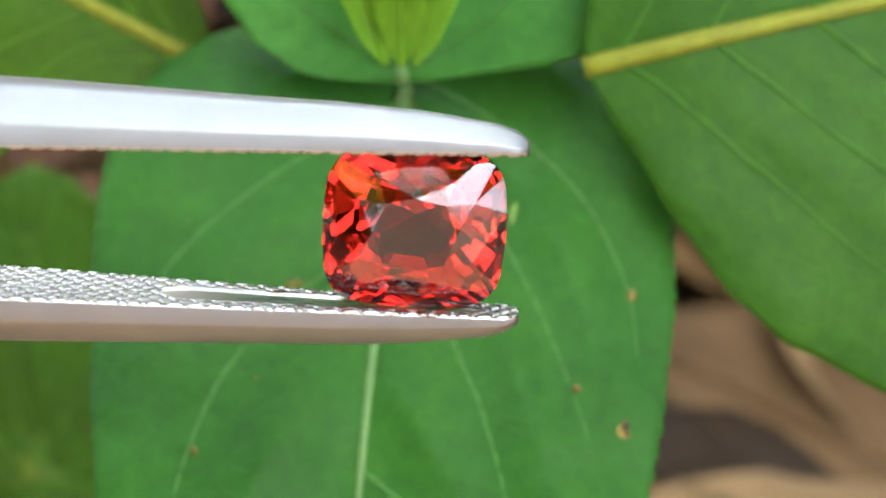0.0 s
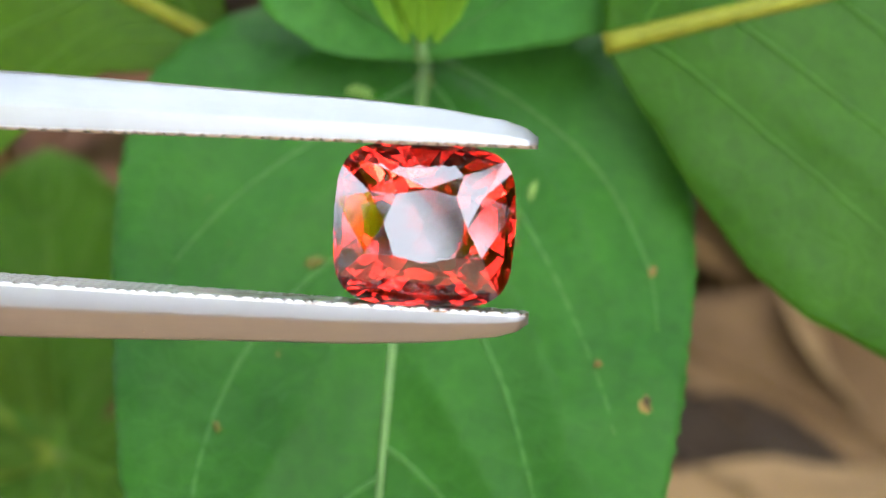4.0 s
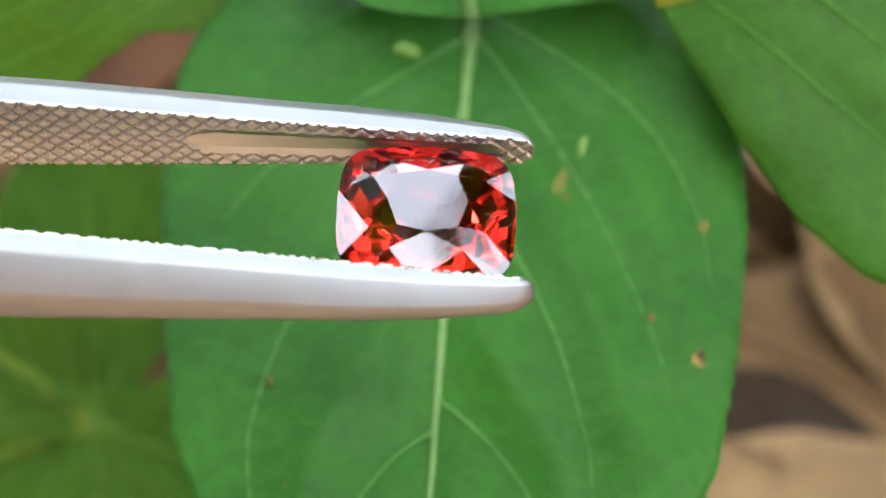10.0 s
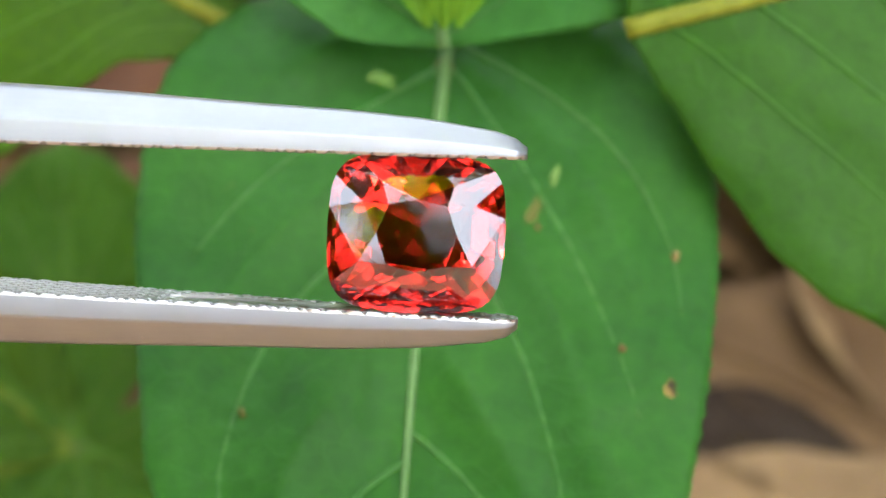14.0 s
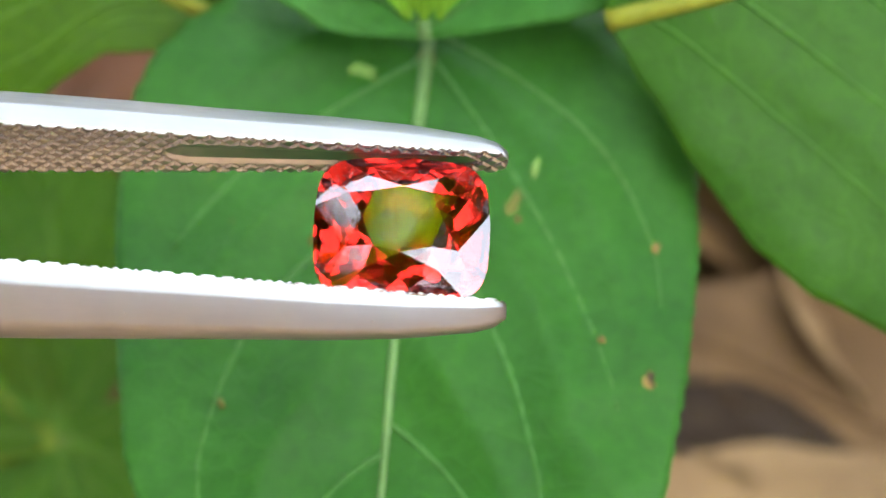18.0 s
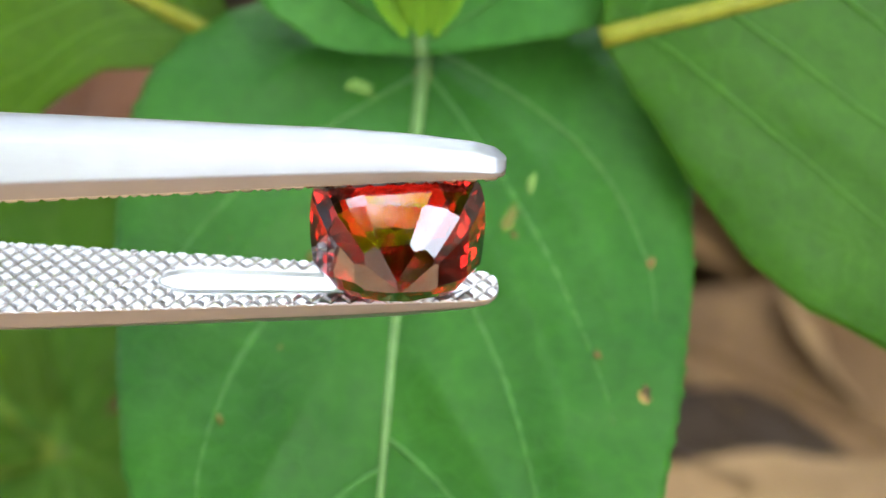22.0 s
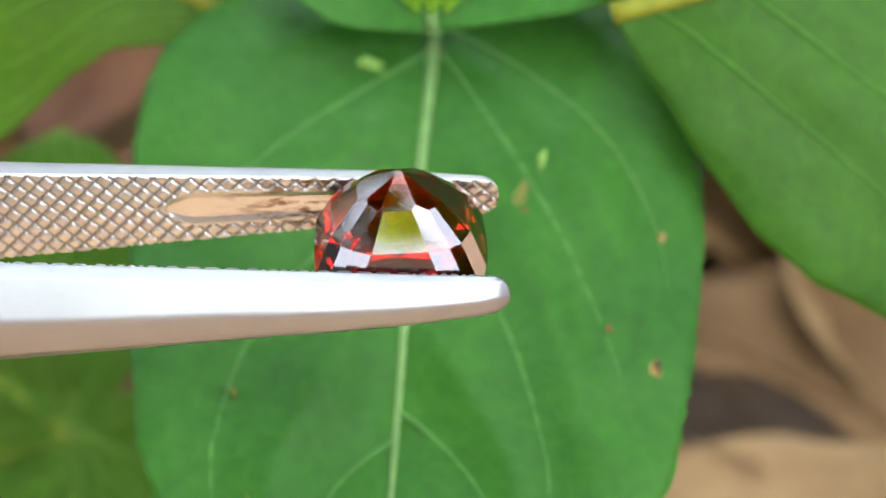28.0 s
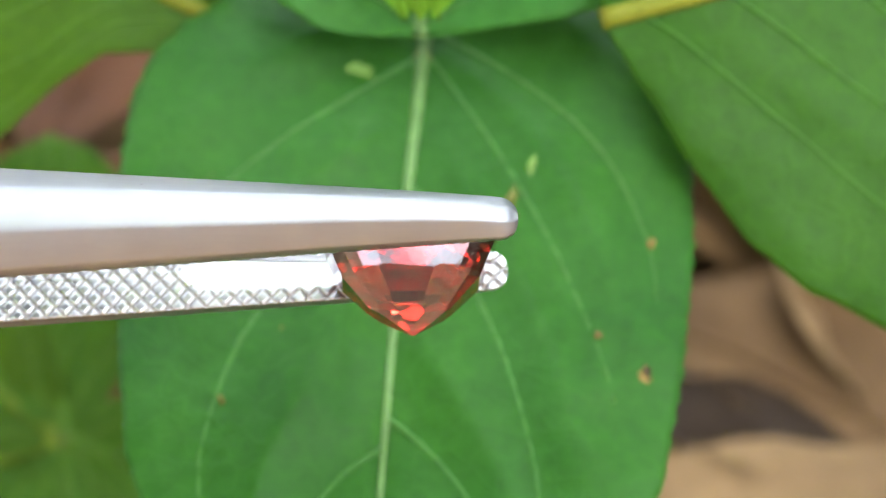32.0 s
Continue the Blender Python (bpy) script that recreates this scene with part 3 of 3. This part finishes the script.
# ---- leaf litter ----
def dry_leaf(name, ln, seed, m, mat, label, curl=0.5, wide=0.0):
    rnd = random.Random(seed)
    w = wide or ln * rnd.uniform(0.2, 0.32)
    prof = [(0, 0.0003, 0.0003), (0.15, w * 0.55, w * 0.6), (0.4, w, w * 0.95), (0.65, w * 0.85, w * 0.9), (0.85, w * 0.4, w * 0.45), (1, 0.0001, 0.0001)]
    bl = Blade(ln, prof, bend=rnd.uniform(-0.3, 0.3), droop=rnd.uniform(-0.2, 0.3), cup=rnd.uniform(0.4, 1.5), wave=0.06, seed=seed, curl=curl * rnd.uniform(-1, 1))
    rows = [[bl.at(-1 + 2 * i / 14, j / 24) for i in range(15)] for j in range(25)]
    bm, _ = grid_mesh(rows)
    bmesh.ops.remove_doubles(bm, verts=bm.verts, dist=1e-6)
    ob = part(name, bm, mat, m=m)
    part("midrib", tube([bl.at(0, k / 16, 0.0003) for k in range(17)], [0.0007 * (1 - 0.8 * k / 16) for k in range(17)], 6), mat, ob)
    return tagged(ob, label, "leaf", "leaf litter")


rnd = random.Random(4)
for k in range(230):
    x, y = rnd.uniform(-0.13, 0.15), rnd.uniform(0.02, 0.30)
    tan = rnd.random() < 0.40 or (0.0 < x < 0.08 and 0.03 < y < 0.095)
    ln = rnd.uniform(0.035, 0.08)
    flat = 6 if -0.07 < x < 0.10 and y < 0.15 else 20
    dry_leaf("dry_leaf", ln, 100 + k, pose(x, y, rnd.uniform(0.002, 0.006 if flat == 6 else 0.015), rnd.uniform(-flat, flat), rnd.uniform(-flat, flat), rnd.uniform(0, 360)),
             DRY_TAN if tan else DRY, "pale tan curled dry leaf on the soil" if tan else "brown curled dry leaf on the soil")

TAN_TEXT, BROWN_TEXT, GAP_TEXT, RED_TEXT = "large pale tan dry leaf on the litter", "large brown dry leaf on the litter", "near-black leaf laid in for a shaded gap in the litter", "russet brown dry leaf on the litter"
# the near-black leaves stand in for shaded gaps between the others
for x, y, z, turn, ln, wide, seed, mt, text in ((0.004, 0.0720, 0.013, -95, 0.078, 0.0085, 311, DRY_TAN, TAN_TEXT), (-0.002, 0.0600, 0.018, -90, 0.088, 0.0125, 321, DRY_TAN, TAN_TEXT), (0.018, 0.106, 0.016, -122, 0.058, 0.0125, 312, DRY, BROWN_TEXT), (0.013, 0.0900, 0.021, -117, 0.048, 0.0068, 322, GAP_SHADE, GAP_TEXT),
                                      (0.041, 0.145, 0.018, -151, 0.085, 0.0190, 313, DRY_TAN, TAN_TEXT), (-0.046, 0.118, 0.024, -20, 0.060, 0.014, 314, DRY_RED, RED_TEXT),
                                      (-0.052, 0.142, 0.026, -70, 0.050, 0.010, 315, GAP_SHADE, GAP_TEXT), (0.030, 0.120, 0.012, -125, 0.055, 0.007, 316, DRY, BROWN_TEXT),
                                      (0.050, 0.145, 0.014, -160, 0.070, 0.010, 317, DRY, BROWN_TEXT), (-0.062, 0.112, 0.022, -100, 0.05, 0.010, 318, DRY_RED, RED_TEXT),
                                      (-0.030, 0.060, 0.016, -60, 0.05, 0.012, 319, GAP_SHADE, GAP_TEXT), (-0.010, 0.050, 0.016, 20, 0.05, 0.012, 320, DRY, BROWN_TEXT)):
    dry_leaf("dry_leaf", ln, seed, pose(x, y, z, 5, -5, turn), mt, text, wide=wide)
for k in range(14):
    x, y = rnd.uniform(-0.08, 0.10), rnd.uniform(0.05, 0.20)
    a = rnd.uniform(0, 6.28)
    ln = rnd.uniform(0.02, 0.05)
    tw = part("twig", tube([(0, 0, 0), (ln * 0.5 * math.cos(a), ln * 0.5 * math.sin(a), 0.003), (ln * math.cos(a + 0.2), ln * math.sin(a + 0.2), 0.001)], [0.0011, 0.0009, 0.0004], 7), TWIG, m=pose(x, y, 0.016))
    tagged(tw, "thin dry brown twig on the litter", "twig", "twigs in the litter")

# ---- plain wall behind the camera, unseen, added for its beige reflection ----
def plaster_material():
    m, nt, b = material("beige_plaster", 0.9)
    stain = noise_node(nt, 2.2, 5)
    grit = noise_node(nt, 90, 4)
    col = ramp(nt, stain.outputs[0], [(0.3, (0.42, 0.29, 0.20)), (0.7, (0.53, 0.375, 0.265))])
    col = mix(nt, 1.0, col, ramp(nt, grit.outputs[0], [(0.3, (0.9, 0.9, 0.9)), (0.7, (1.05, 1.05, 1.05))]), "MULTIPLY")
    nt.links.new(col, b.inputs["Base Color"])
    bump(nt, b, grit.outputs[0], 0.4, 0.004)
    return m


def slab(x0, x1, y0, y1, z0, z1, bevel):
    bm = bmesh.new()
    bmesh.ops.create_cube(bm, size=1)
    for v in bm.verts:
        v.co = ((x0 + x1) / 2 + v.co.x * (x1 - x0), (y0 + y1) / 2 + v.co.y * (y1 - y0), (z0 + z1) / 2 + v.co.z * (z1 - z0))
    bmesh.ops.bevel(bm, geom=bm.edges[:], offset=bevel, segments=2, affect="EDGES")
    return bm


PLASTER = plaster_material()
wall = tagged(part("wall_south", slab(-6.0, 6.0, -3.85, -3.65, -0.1, 1.42, 0.01), PLASTER, smooth=False), "plain beige wall out of view, added for its warm reflection", "wall", kind="structure")
part("coping", slab(-6.02, 6.02, -3.89, -3.61, 1.423, 1.48, 0.012), PLASTER, wall, smooth=False)

# ---- unseen shrubs and trees, added to shape reflections and block sky ----
def foliage(count, seed, radius, flat, size, mat):
    """Many small pointed leaves spread through an uneven crown."""
    r = np.random.RandomState(seed)
    d = r.normal(size=(count, 3))
    d /= np.linalg.norm(d, axis=1)[:, None]
    lump = 0.7 + 0.3 * np.sin(d[:, 0] * 5 + seed) * np.cos(d[:, 1] * 4 - seed)
    c = d * (radius * lump * r.uniform(0.35, 1.0, count) ** 0.5)[:, None]
    c[:, 2] *= flat
    a = r.normal(size=(count, 3))
    a /= np.linalg.norm(a, axis=1)[:, None]
    b = np.cross(a, r.normal(size=(count, 3)))
    b /= np.linalg.norm(b, axis=1)[:, None]
    n = np.cross(a, b)
    ln = size * r.uniform(0.7, 1.3, count)[:, None]
    v = np.stack([c, c + a * ln * 0.45 + b * ln * 0.25 + n * ln * 0.05, c + a * ln, c + a * ln * 0.45 - b * ln * 0.25 + n * ln * 0.05], 1).reshape(-1, 3)
    me = bpy.data.meshes.new("crown")
    me.from_pydata([tuple(p) for p in v], [], [(4 * k, 4 * k + 1, 4 * k + 2, 4 * k + 3) for k in range(count)])
    me.materials.append(mat)
    return me


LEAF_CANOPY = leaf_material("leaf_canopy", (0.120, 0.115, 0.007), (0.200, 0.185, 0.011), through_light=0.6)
# the brightness of backlit leaves is put into this colour
LEAF_SUNLIT = leaf_material("leaf_sunlit", (0.70, 0.66, 0.008), (0.84, 0.79, 0.014), through_light=0.92)
shrub = tagged(new("shrub"), "dense green shrub out of view, added to darken low reflections", "shrub", "shrubs round the bed")
for k in range(4):
    a = k * 1.6
    part("stem", tube([(0.04 * math.cos(a), 0.04 * math.sin(a), -0.02), (0.10 * math.cos(a), 0.10 * math.sin(a), 0.25), (0.2 * math.cos(a), 0.2 * math.sin(a), 0.6)], [0.016, 0.012, 0.006], 7), TWIG, shrub)
crown = new("crown", foliage(2600, 3, 0.55, 0.9, 0.085, LEAF_CANOPY))
crown.parent = shrub
crown.location = (0, 0, 0.55)
ring = [(20, 1.9, 1.0), (62, 2.2, 1.15), (100, 1.8, 0.95), (140, 2.3, 1.2), (182, 2.0, 1.0), (218, 2.6, 1.1), (312, 2.5, 1.15), (345, 2.1, 1.05)]
for k, (a, r, s) in enumerate(ring):
    m = pose(r * math.cos(radians(a)), r * math.sin(radians(a)), 0, 0, 0, a * 3)
    if k == 0:
        shrub.matrix_basis = m
    else:
        copy_thing(shrub, m)
# unseen canopy: loose leaf clumps and sky gaps set for reflections: (azimuth, elevation, distance, radius)
# windows kept clear of clumps so gem and steel reflect bright sky
OPEN = ((-35, 45, 40, 62), (150, 195, 38, 52), (78, 118, 30, 54), (142, 226, 0, 20), (124, 146, 24, 42), (296, 316, 22, 40))
CLUMPS = [(8, 74, 2.3, 0.20), (168, 66, 2.3, 0.36), (172, 57, 2.3, 0.30), (132, 72, 2.3, 0.28), (206, 80, 2.3, 0.16), (194, 70, 2.3, 0.30), (346, 71, 2.3, 0.16), (268, 34, 2.5, 0.58), (262, 56, 2.5, 0.58), (296, 57, 2.5, 0.50), (238, 44, 2.5, 0.50), (178, 30, 2.4, 0.28), (158, 28, 2.4, 0.28), (198, 31, 2.4, 0.28), (218, 27, 2.4, 0.36), (187, 46, 2.3, 0.27), (188, 56, 2.3, 0.24),
          (92, 19, 2.4, 0.36), (110, 21, 2.4, 0.36), (74, 21, 2.4, 0.36)]
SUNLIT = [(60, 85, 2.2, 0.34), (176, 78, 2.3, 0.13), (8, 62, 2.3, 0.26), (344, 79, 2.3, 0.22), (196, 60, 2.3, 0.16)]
crng = random.Random(12)
for e, step, share, size in ((8, 22, 1.0, 0.58), (24, 15, 0.90, 0.42), (38, 18, 0.88, 0.42), (52, 23, 0.86, 0.42), (66, 36, 0.84, 0.40)):
    for q in range(int(360 / step)):
        a, el2 = q * step + crng.uniform(-5, 5), e + crng.uniform(-4, 4)
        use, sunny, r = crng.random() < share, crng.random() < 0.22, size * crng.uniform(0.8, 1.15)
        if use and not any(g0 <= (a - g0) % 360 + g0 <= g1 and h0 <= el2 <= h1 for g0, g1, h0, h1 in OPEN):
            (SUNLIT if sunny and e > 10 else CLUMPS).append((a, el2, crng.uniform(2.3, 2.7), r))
TREES = []
for a, d in ((30, 3.0), (98, 3.1), (168, 3.3), (238, 3.0), (306, 3.1)):
    t = tagged(new("tree"), "unseen tree with loose yellow-green leaf clumps set to shape reflections", "tree", "trees round the bed")
    t.location = (d * math.sin(radians(a)), d * math.cos(radians(a)), 0)
    lean = Vector((-math.sin(radians(a)), -math.cos(radians(a)), 0))
    part("trunk", tube([(0, 0, -0.05), lean * 0.05 + Vector((0, 0, 0.8)), lean * 0.2 + Vector((0, 0, 1.5)), lean * 0.5 + Vector((0, 0, 2.0))], [0.06, 0.05, 0.04, 0.028], 10), TWIG, t)
    TREES.append((a, t, lean))
for k, (a, e, d, r) in enumerate(CLUMPS + SUNLIT):
    b, t, lean = min(TREES, key=lambda q: abs((a - q[0] + 180) % 360 - 180))
    c = Vector((d * math.sin(radians(a)) * math.cos(radians(e)), d * math.cos(radians(a)) * math.cos(radians(e)), 0.15 + d * math.sin(radians(e)))) - t.location
    fork = lean * 0.35 + Vector((0, 0, 1.75))
    part("limb", tube([fork, fork.lerp(c, 0.5) + Vector((0, 0, 0.2)), c], [0.024, 0.016, 0.006], 7), TWIG, t)
    ob = new("crown", foliage(int(1450 * min(1.0, r / 0.55) ** 2), 9 + k, r, 0.85, 0.10, LEAF_CANOPY) if k < len(CLUMPS) else foliage(int(20000 * r * r), 9 + k, r, 0.35, 0.055, LEAF_SUNLIT))
    ob.parent = t
    ob.location = c

# ---- the gem ----
MM = 0.001266  # one unit of the gem and tool drawings

def gem_mesh():
    """Cushion cut: brilliant crown with eight kites, three-tier step pavilion. Outline in x and y, crown along +z."""
    hx, hy = 3.27, 2.95
    tau = 2 * math.pi
    girdle, top = 0.06, 0.98

    def support(a, e=4.0):
        """How far the outline reaches towards the angle a; a lower e rounds it."""
        c, s = abs(math.cos(a)), abs(math.sin(a))
        q = e / (e - 1)
        return ((hx * c) ** q + (hy * s) ** q) ** (1 / q)

    def outline(a):
        """The point of the girdle whose edge faces the angle a."""
        d = (support(a + 1e-4) - support(a - 1e-4)) / 2e-4
        h = support(a)
        return Vector((h * math.cos(a) - d * math.sin(a), h * math.sin(a) + d * math.cos(a), girdle))

    rnd = random.Random(6)
    bm = bmesh.new()
    bmesh.ops.create_cube(bm, size=20)

    def trim(co, n):
        bmesh.ops.bisect_plane(bm, geom=bm.verts[:] + bm.edges[:] + bm.faces[:], plane_co=co, plane_no=n, clear_outer=True)
        edges = [ed for ed in bm.edges if ed.is_boundary]
        if edges:
            bmesh.ops.contextual_create(bm, geom=edges)

    def facet(p, q, r):
        n = (q - p).cross(r - p).normalized()
        trim(p, n if n.dot(p) > 0 else -n)

    def slope(a, r0, z0, r1, z1, e0=4.0, e1=4.0):
        """A facet facing a, from the outline scaled by r0 at height z0 to that scaled by r1 at z1."""
        h = support(a, e0)
        t = math.atan2(abs(z1 - z0), r0 * h - r1 * support(a, e1))
        n = Vector((math.cos(a) * math.sin(t), math.sin(a) * math.sin(t), math.cos(t) * (1 if z1 > z0 else -1)))
        trim(Vector((math.cos(a) * h * r0, math.sin(a) * h * r0, z0)), n)

    for k in range(40):
        a = tau * (k + 0.5) / 40
        trim(Vector((math.cos(a), math.sin(a), 0)) * support(a), Vector((math.cos(a), math.sin(a), 0)))
    # crown: kites, stars, halves along the girdle, table
    reach = [0.455 if k % 2 == 0 else 0.42 for k in range(8)]
    turn = [tau * k / 8 + radians(rnd.uniform(-1.5, 1.5)) for k in range(8)]
    for a, r in zip(turn, reach):
        slope(a, 1.0, girdle, r, top)
    for k in range(8):
        a, b = turn[k], turn[(k + 1) % 8] + (tau if k == 7 else 0)
        ra, rb = reach[k], reach[(k + 1) % 8]
        va = Vector((math.cos(a) * ra * support(a), math.sin(a) * ra * support(a), top))
        vb = Vector((math.cos(b) * rb * support(b), math.sin(b) * rb * support(b), top))
        f = 0.66 + rnd.uniform(-0.03, 0.03)
        da, db = support(a) * (1 + (ra - 1) * f), support(b) * (1 + (rb - 1) * f)
        det = math.sin(b - a)
        tip = Vector(((da * math.sin(b) - db * math.sin(a)) / det, (db * math.cos(a) - da * math.cos(b)) / det, girdle + f * (top - girdle)))
        facet(va, vb, tip)
        mid = outline((a + b) / 2)
        facet(tip, outline(a), mid)
        facet(tip, outline(b), mid)
    trim(Vector((0, 0, top)), Vector((0, 0, 1)))
    # pavilion: two tiers of sixteen and eight facets at the culet, cut a little unevenly
    ways = [1, 30, 55, 74, 91, 108, 128, 150, 179, 210, 235, 253, 269, 287, 308, 330]
    for r0, z0, r1, z1, e0, e1, loose in ((1.0, -girdle, 0.80, -1.49, 4.0, 3.2, 0.7), (0.80, -1.49, 0.45, -2.68, 3.2, 2.6, 2.0), (0.45, -2.68, 0.0, -3.55, 2.6, 2.2, 3.0)):
        for w in ways if r1 > 0.0 else ways[::2]:
            slope(radians(w + rnd.uniform(-loose, loose)), r0, z0, r1, z1 - 0.032 * loose * rnd.random(), e0, e1)
    bmesh.ops.dissolve_degenerate(bm, dist=1e-4, edges=bm.edges[:])
    bmesh.ops.recalc_face_normals(bm, faces=bm.faces)
    bmesh.ops.translate(bm, verts=bm.verts, vec=(-0.05, 0, 0))
    bmesh.ops.scale(bm, verts=bm.verts, vec=(MM, MM, MM))
    return bm


# ---- the tweezers ----
ARM_X = 3.9
def arm_width(x):
    w = 1.55 + 0.130 * (3.6 - x)
    w = min(w, 7.0)
    if x > ARM_X - 0.75:
        f = (x - (ARM_X - 0.75)) / 0.75
        w *= math.sqrt(max(0.0, 1 - f ** 2.4)) * 0.78 + 0.22
    return w


def arm_depth(x):
    t = lerp_table([(-130, 2.0), (-40, 2.4), (-15, 2.1), (-3, 1.6), (0, 1.38), (2.6, 1.02), (3.4, 0.78), (3.9, 0.44)], x)
    return t


def arm_lift(x):
    return 2.90 + 0.016 * x


def arm_body(sign):
    xs = [-118 + 4 * k for k in range(24)] + [-24 + k for k in range(26)] + [2.0, 2.4, 2.7, 2.95, 3.15, 3.3, 3.45, 3.58, 3.68, 3.76, 3.83, 3.88, 3.9]
    xs = sorted(set(xs))
    rows = []
    for x in xs:
        w, t, y0 = arm_width(x), arm_depth(x), arm_lift(x)
        h = w / 2
        half = [(1.0, 0.14), (1.0, 0.39 * t), (0.985, 0.44 * t), (0.95, 0.48 * t), (0.47, 0.925 * t), (0.41, 0.96 * t), (0.33, 0.985 * t), (0.18, 0.998 * t)]
        sec = [(-h * a, b) for a, b in half] + [(0, t)] + [(h * a, b) for a, b in half[::-1]]
        rows.append([Vector((x, sign * (y0 + b), a)) * MM for a, b in sec])
    bm, vs = grid_mesh(rows)
    bm.faces.new(vs[0])
    bm.faces.new(vs[-1])
    # plain inner face behind the milled part
    for a, b in zip(vs, vs[1:]):
        if a[0].co.x < -22.5 * MM:
            bm.faces.new((a[0], b[0], b[-1], a[-1]))
    bmesh.ops.recalc_face_normals(bm, faces=bm.faces)
    return bm


def arm_grip(sign):
    """The milled inner face: crossed grooves, with a smooth channel towards the tip."""
    pitch = 0.52
    def tri(q):
        q = q / pitch % 1.0
        return abs(2 * q - 1)
    rows = []
    nx, nz = 520, 56
    for i in range(nx + 1):
        x = -22.6 + (ARM_X + 22.6) * i / nx
        h = arm_width(x) / 2
        row = []
        for j in range(nz + 1):
            z = -h + 2 * h * j / nz
            p, q = (x + z) * 0.7071, (x - z) * 0.7071
            relief = 0.12 * max(0.0, 1 - 2.8 * min(1 - tri(p), 1 - tri(q)))
            g = 0.54 * h * min(1.0, max(0.0, (x + 9.2) / 1.1)) ** 0.5 * min(1.0, max(0.0, (2.9 - x) / 0.6))
            if abs(z) < g:
                relief = max(0.02, 0.11 * min(1.0, 2.2 * (1 - abs(z) / g)))
            y = arm_lift(x) + relief
            if j in (0, nz):
                y = max(y, arm_lift(x))
            row.append(Vector((x, sign * y, z)) * MM)
        row[0:0] = [Vector((row[0].x, sign * (arm_lift(x) + 0.17) * MM, row[0].z * 0.99))]
        row.append(Vector((row[-1].x, sign * (arm_lift(x) + 0.17) * MM, row[-1].z * 0.99)))
        rows.append(row)
    bm, _ = grid_mesh(rows)
    # cut grooves coloured darker, part residue and part painted shade
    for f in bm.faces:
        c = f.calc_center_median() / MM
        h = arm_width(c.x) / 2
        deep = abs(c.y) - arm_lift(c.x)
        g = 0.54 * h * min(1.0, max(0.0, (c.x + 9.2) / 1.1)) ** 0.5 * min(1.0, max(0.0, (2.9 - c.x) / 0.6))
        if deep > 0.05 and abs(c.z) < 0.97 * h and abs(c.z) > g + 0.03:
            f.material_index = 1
    bmesh.ops.recalc_face_normals(bm, faces=bm.faces)
    return bm


tweezers = tagged(new("tweezers"), "satin steel gem tweezers with milled grips", "tweezers")
for sign, grip_mat in ((1, STEEL_GRIP), (-1, STEEL_STAINED)):
    arm = part("arm", arm_body(sign), STEEL, tweezers)
    grip = part("grip", arm_grip(sign), grip_mat, arm, "cross-milled steel grip with a smooth channel")
    grip.data.materials.append(RESIDUE_SHADE)
hinge = bmesh.new()
bmesh.ops.create_cube(hinge, size=1)
for v in hinge.verts:
    v.co = (-0.147 + v.co.x * 0.017, v.co.y * 0.0031, v.co.z * 0.0082)
bmesh.ops.bevel(hinge, geom=hinge.edges[:], offset=0.0004, segments=2, affect="EDGES")
part("hinge_block", hinge, STEEL, tweezers)

for sign, side, x in ((-1, 1, -9.9), (-1, 1, -1.0), (1, -1, -13.4), (1, -1, -4.2)):
    nick = bmesh.new()
    bmesh.ops.create_uvsphere(nick, u_segments=8, v_segments=5, radius=1.0)
    t, h = arm_depth(x), arm_width(x) / 2
    m = Matrix.Translation(Vector((x, sign * (arm_lift(x) + 0.80 * t), side * 0.63 * h)) * MM) @ pose(0, 0, 0, 55 * sign * side, 0, 20) @ Matrix.Diagonal((0.00005, 0.00002, 0.00007, 1))
    bmesh.ops.transform(nick, matrix=m, verts=nick.verts)
    part("nick", nick, NICK, tweezers, "tiny dark nick in the steel")

gem = part("gemstone", gem_mesh(), GEM, smooth=False)
tagged(gem, "red-orange cushion-cut faceted gem gripped between the tweezers", "gemstone")


# ---- what moves ----
def motions():
    walk(tweezers, TOOL_ROWS)
    walk(gem, TOOL_ROWS)


motions()
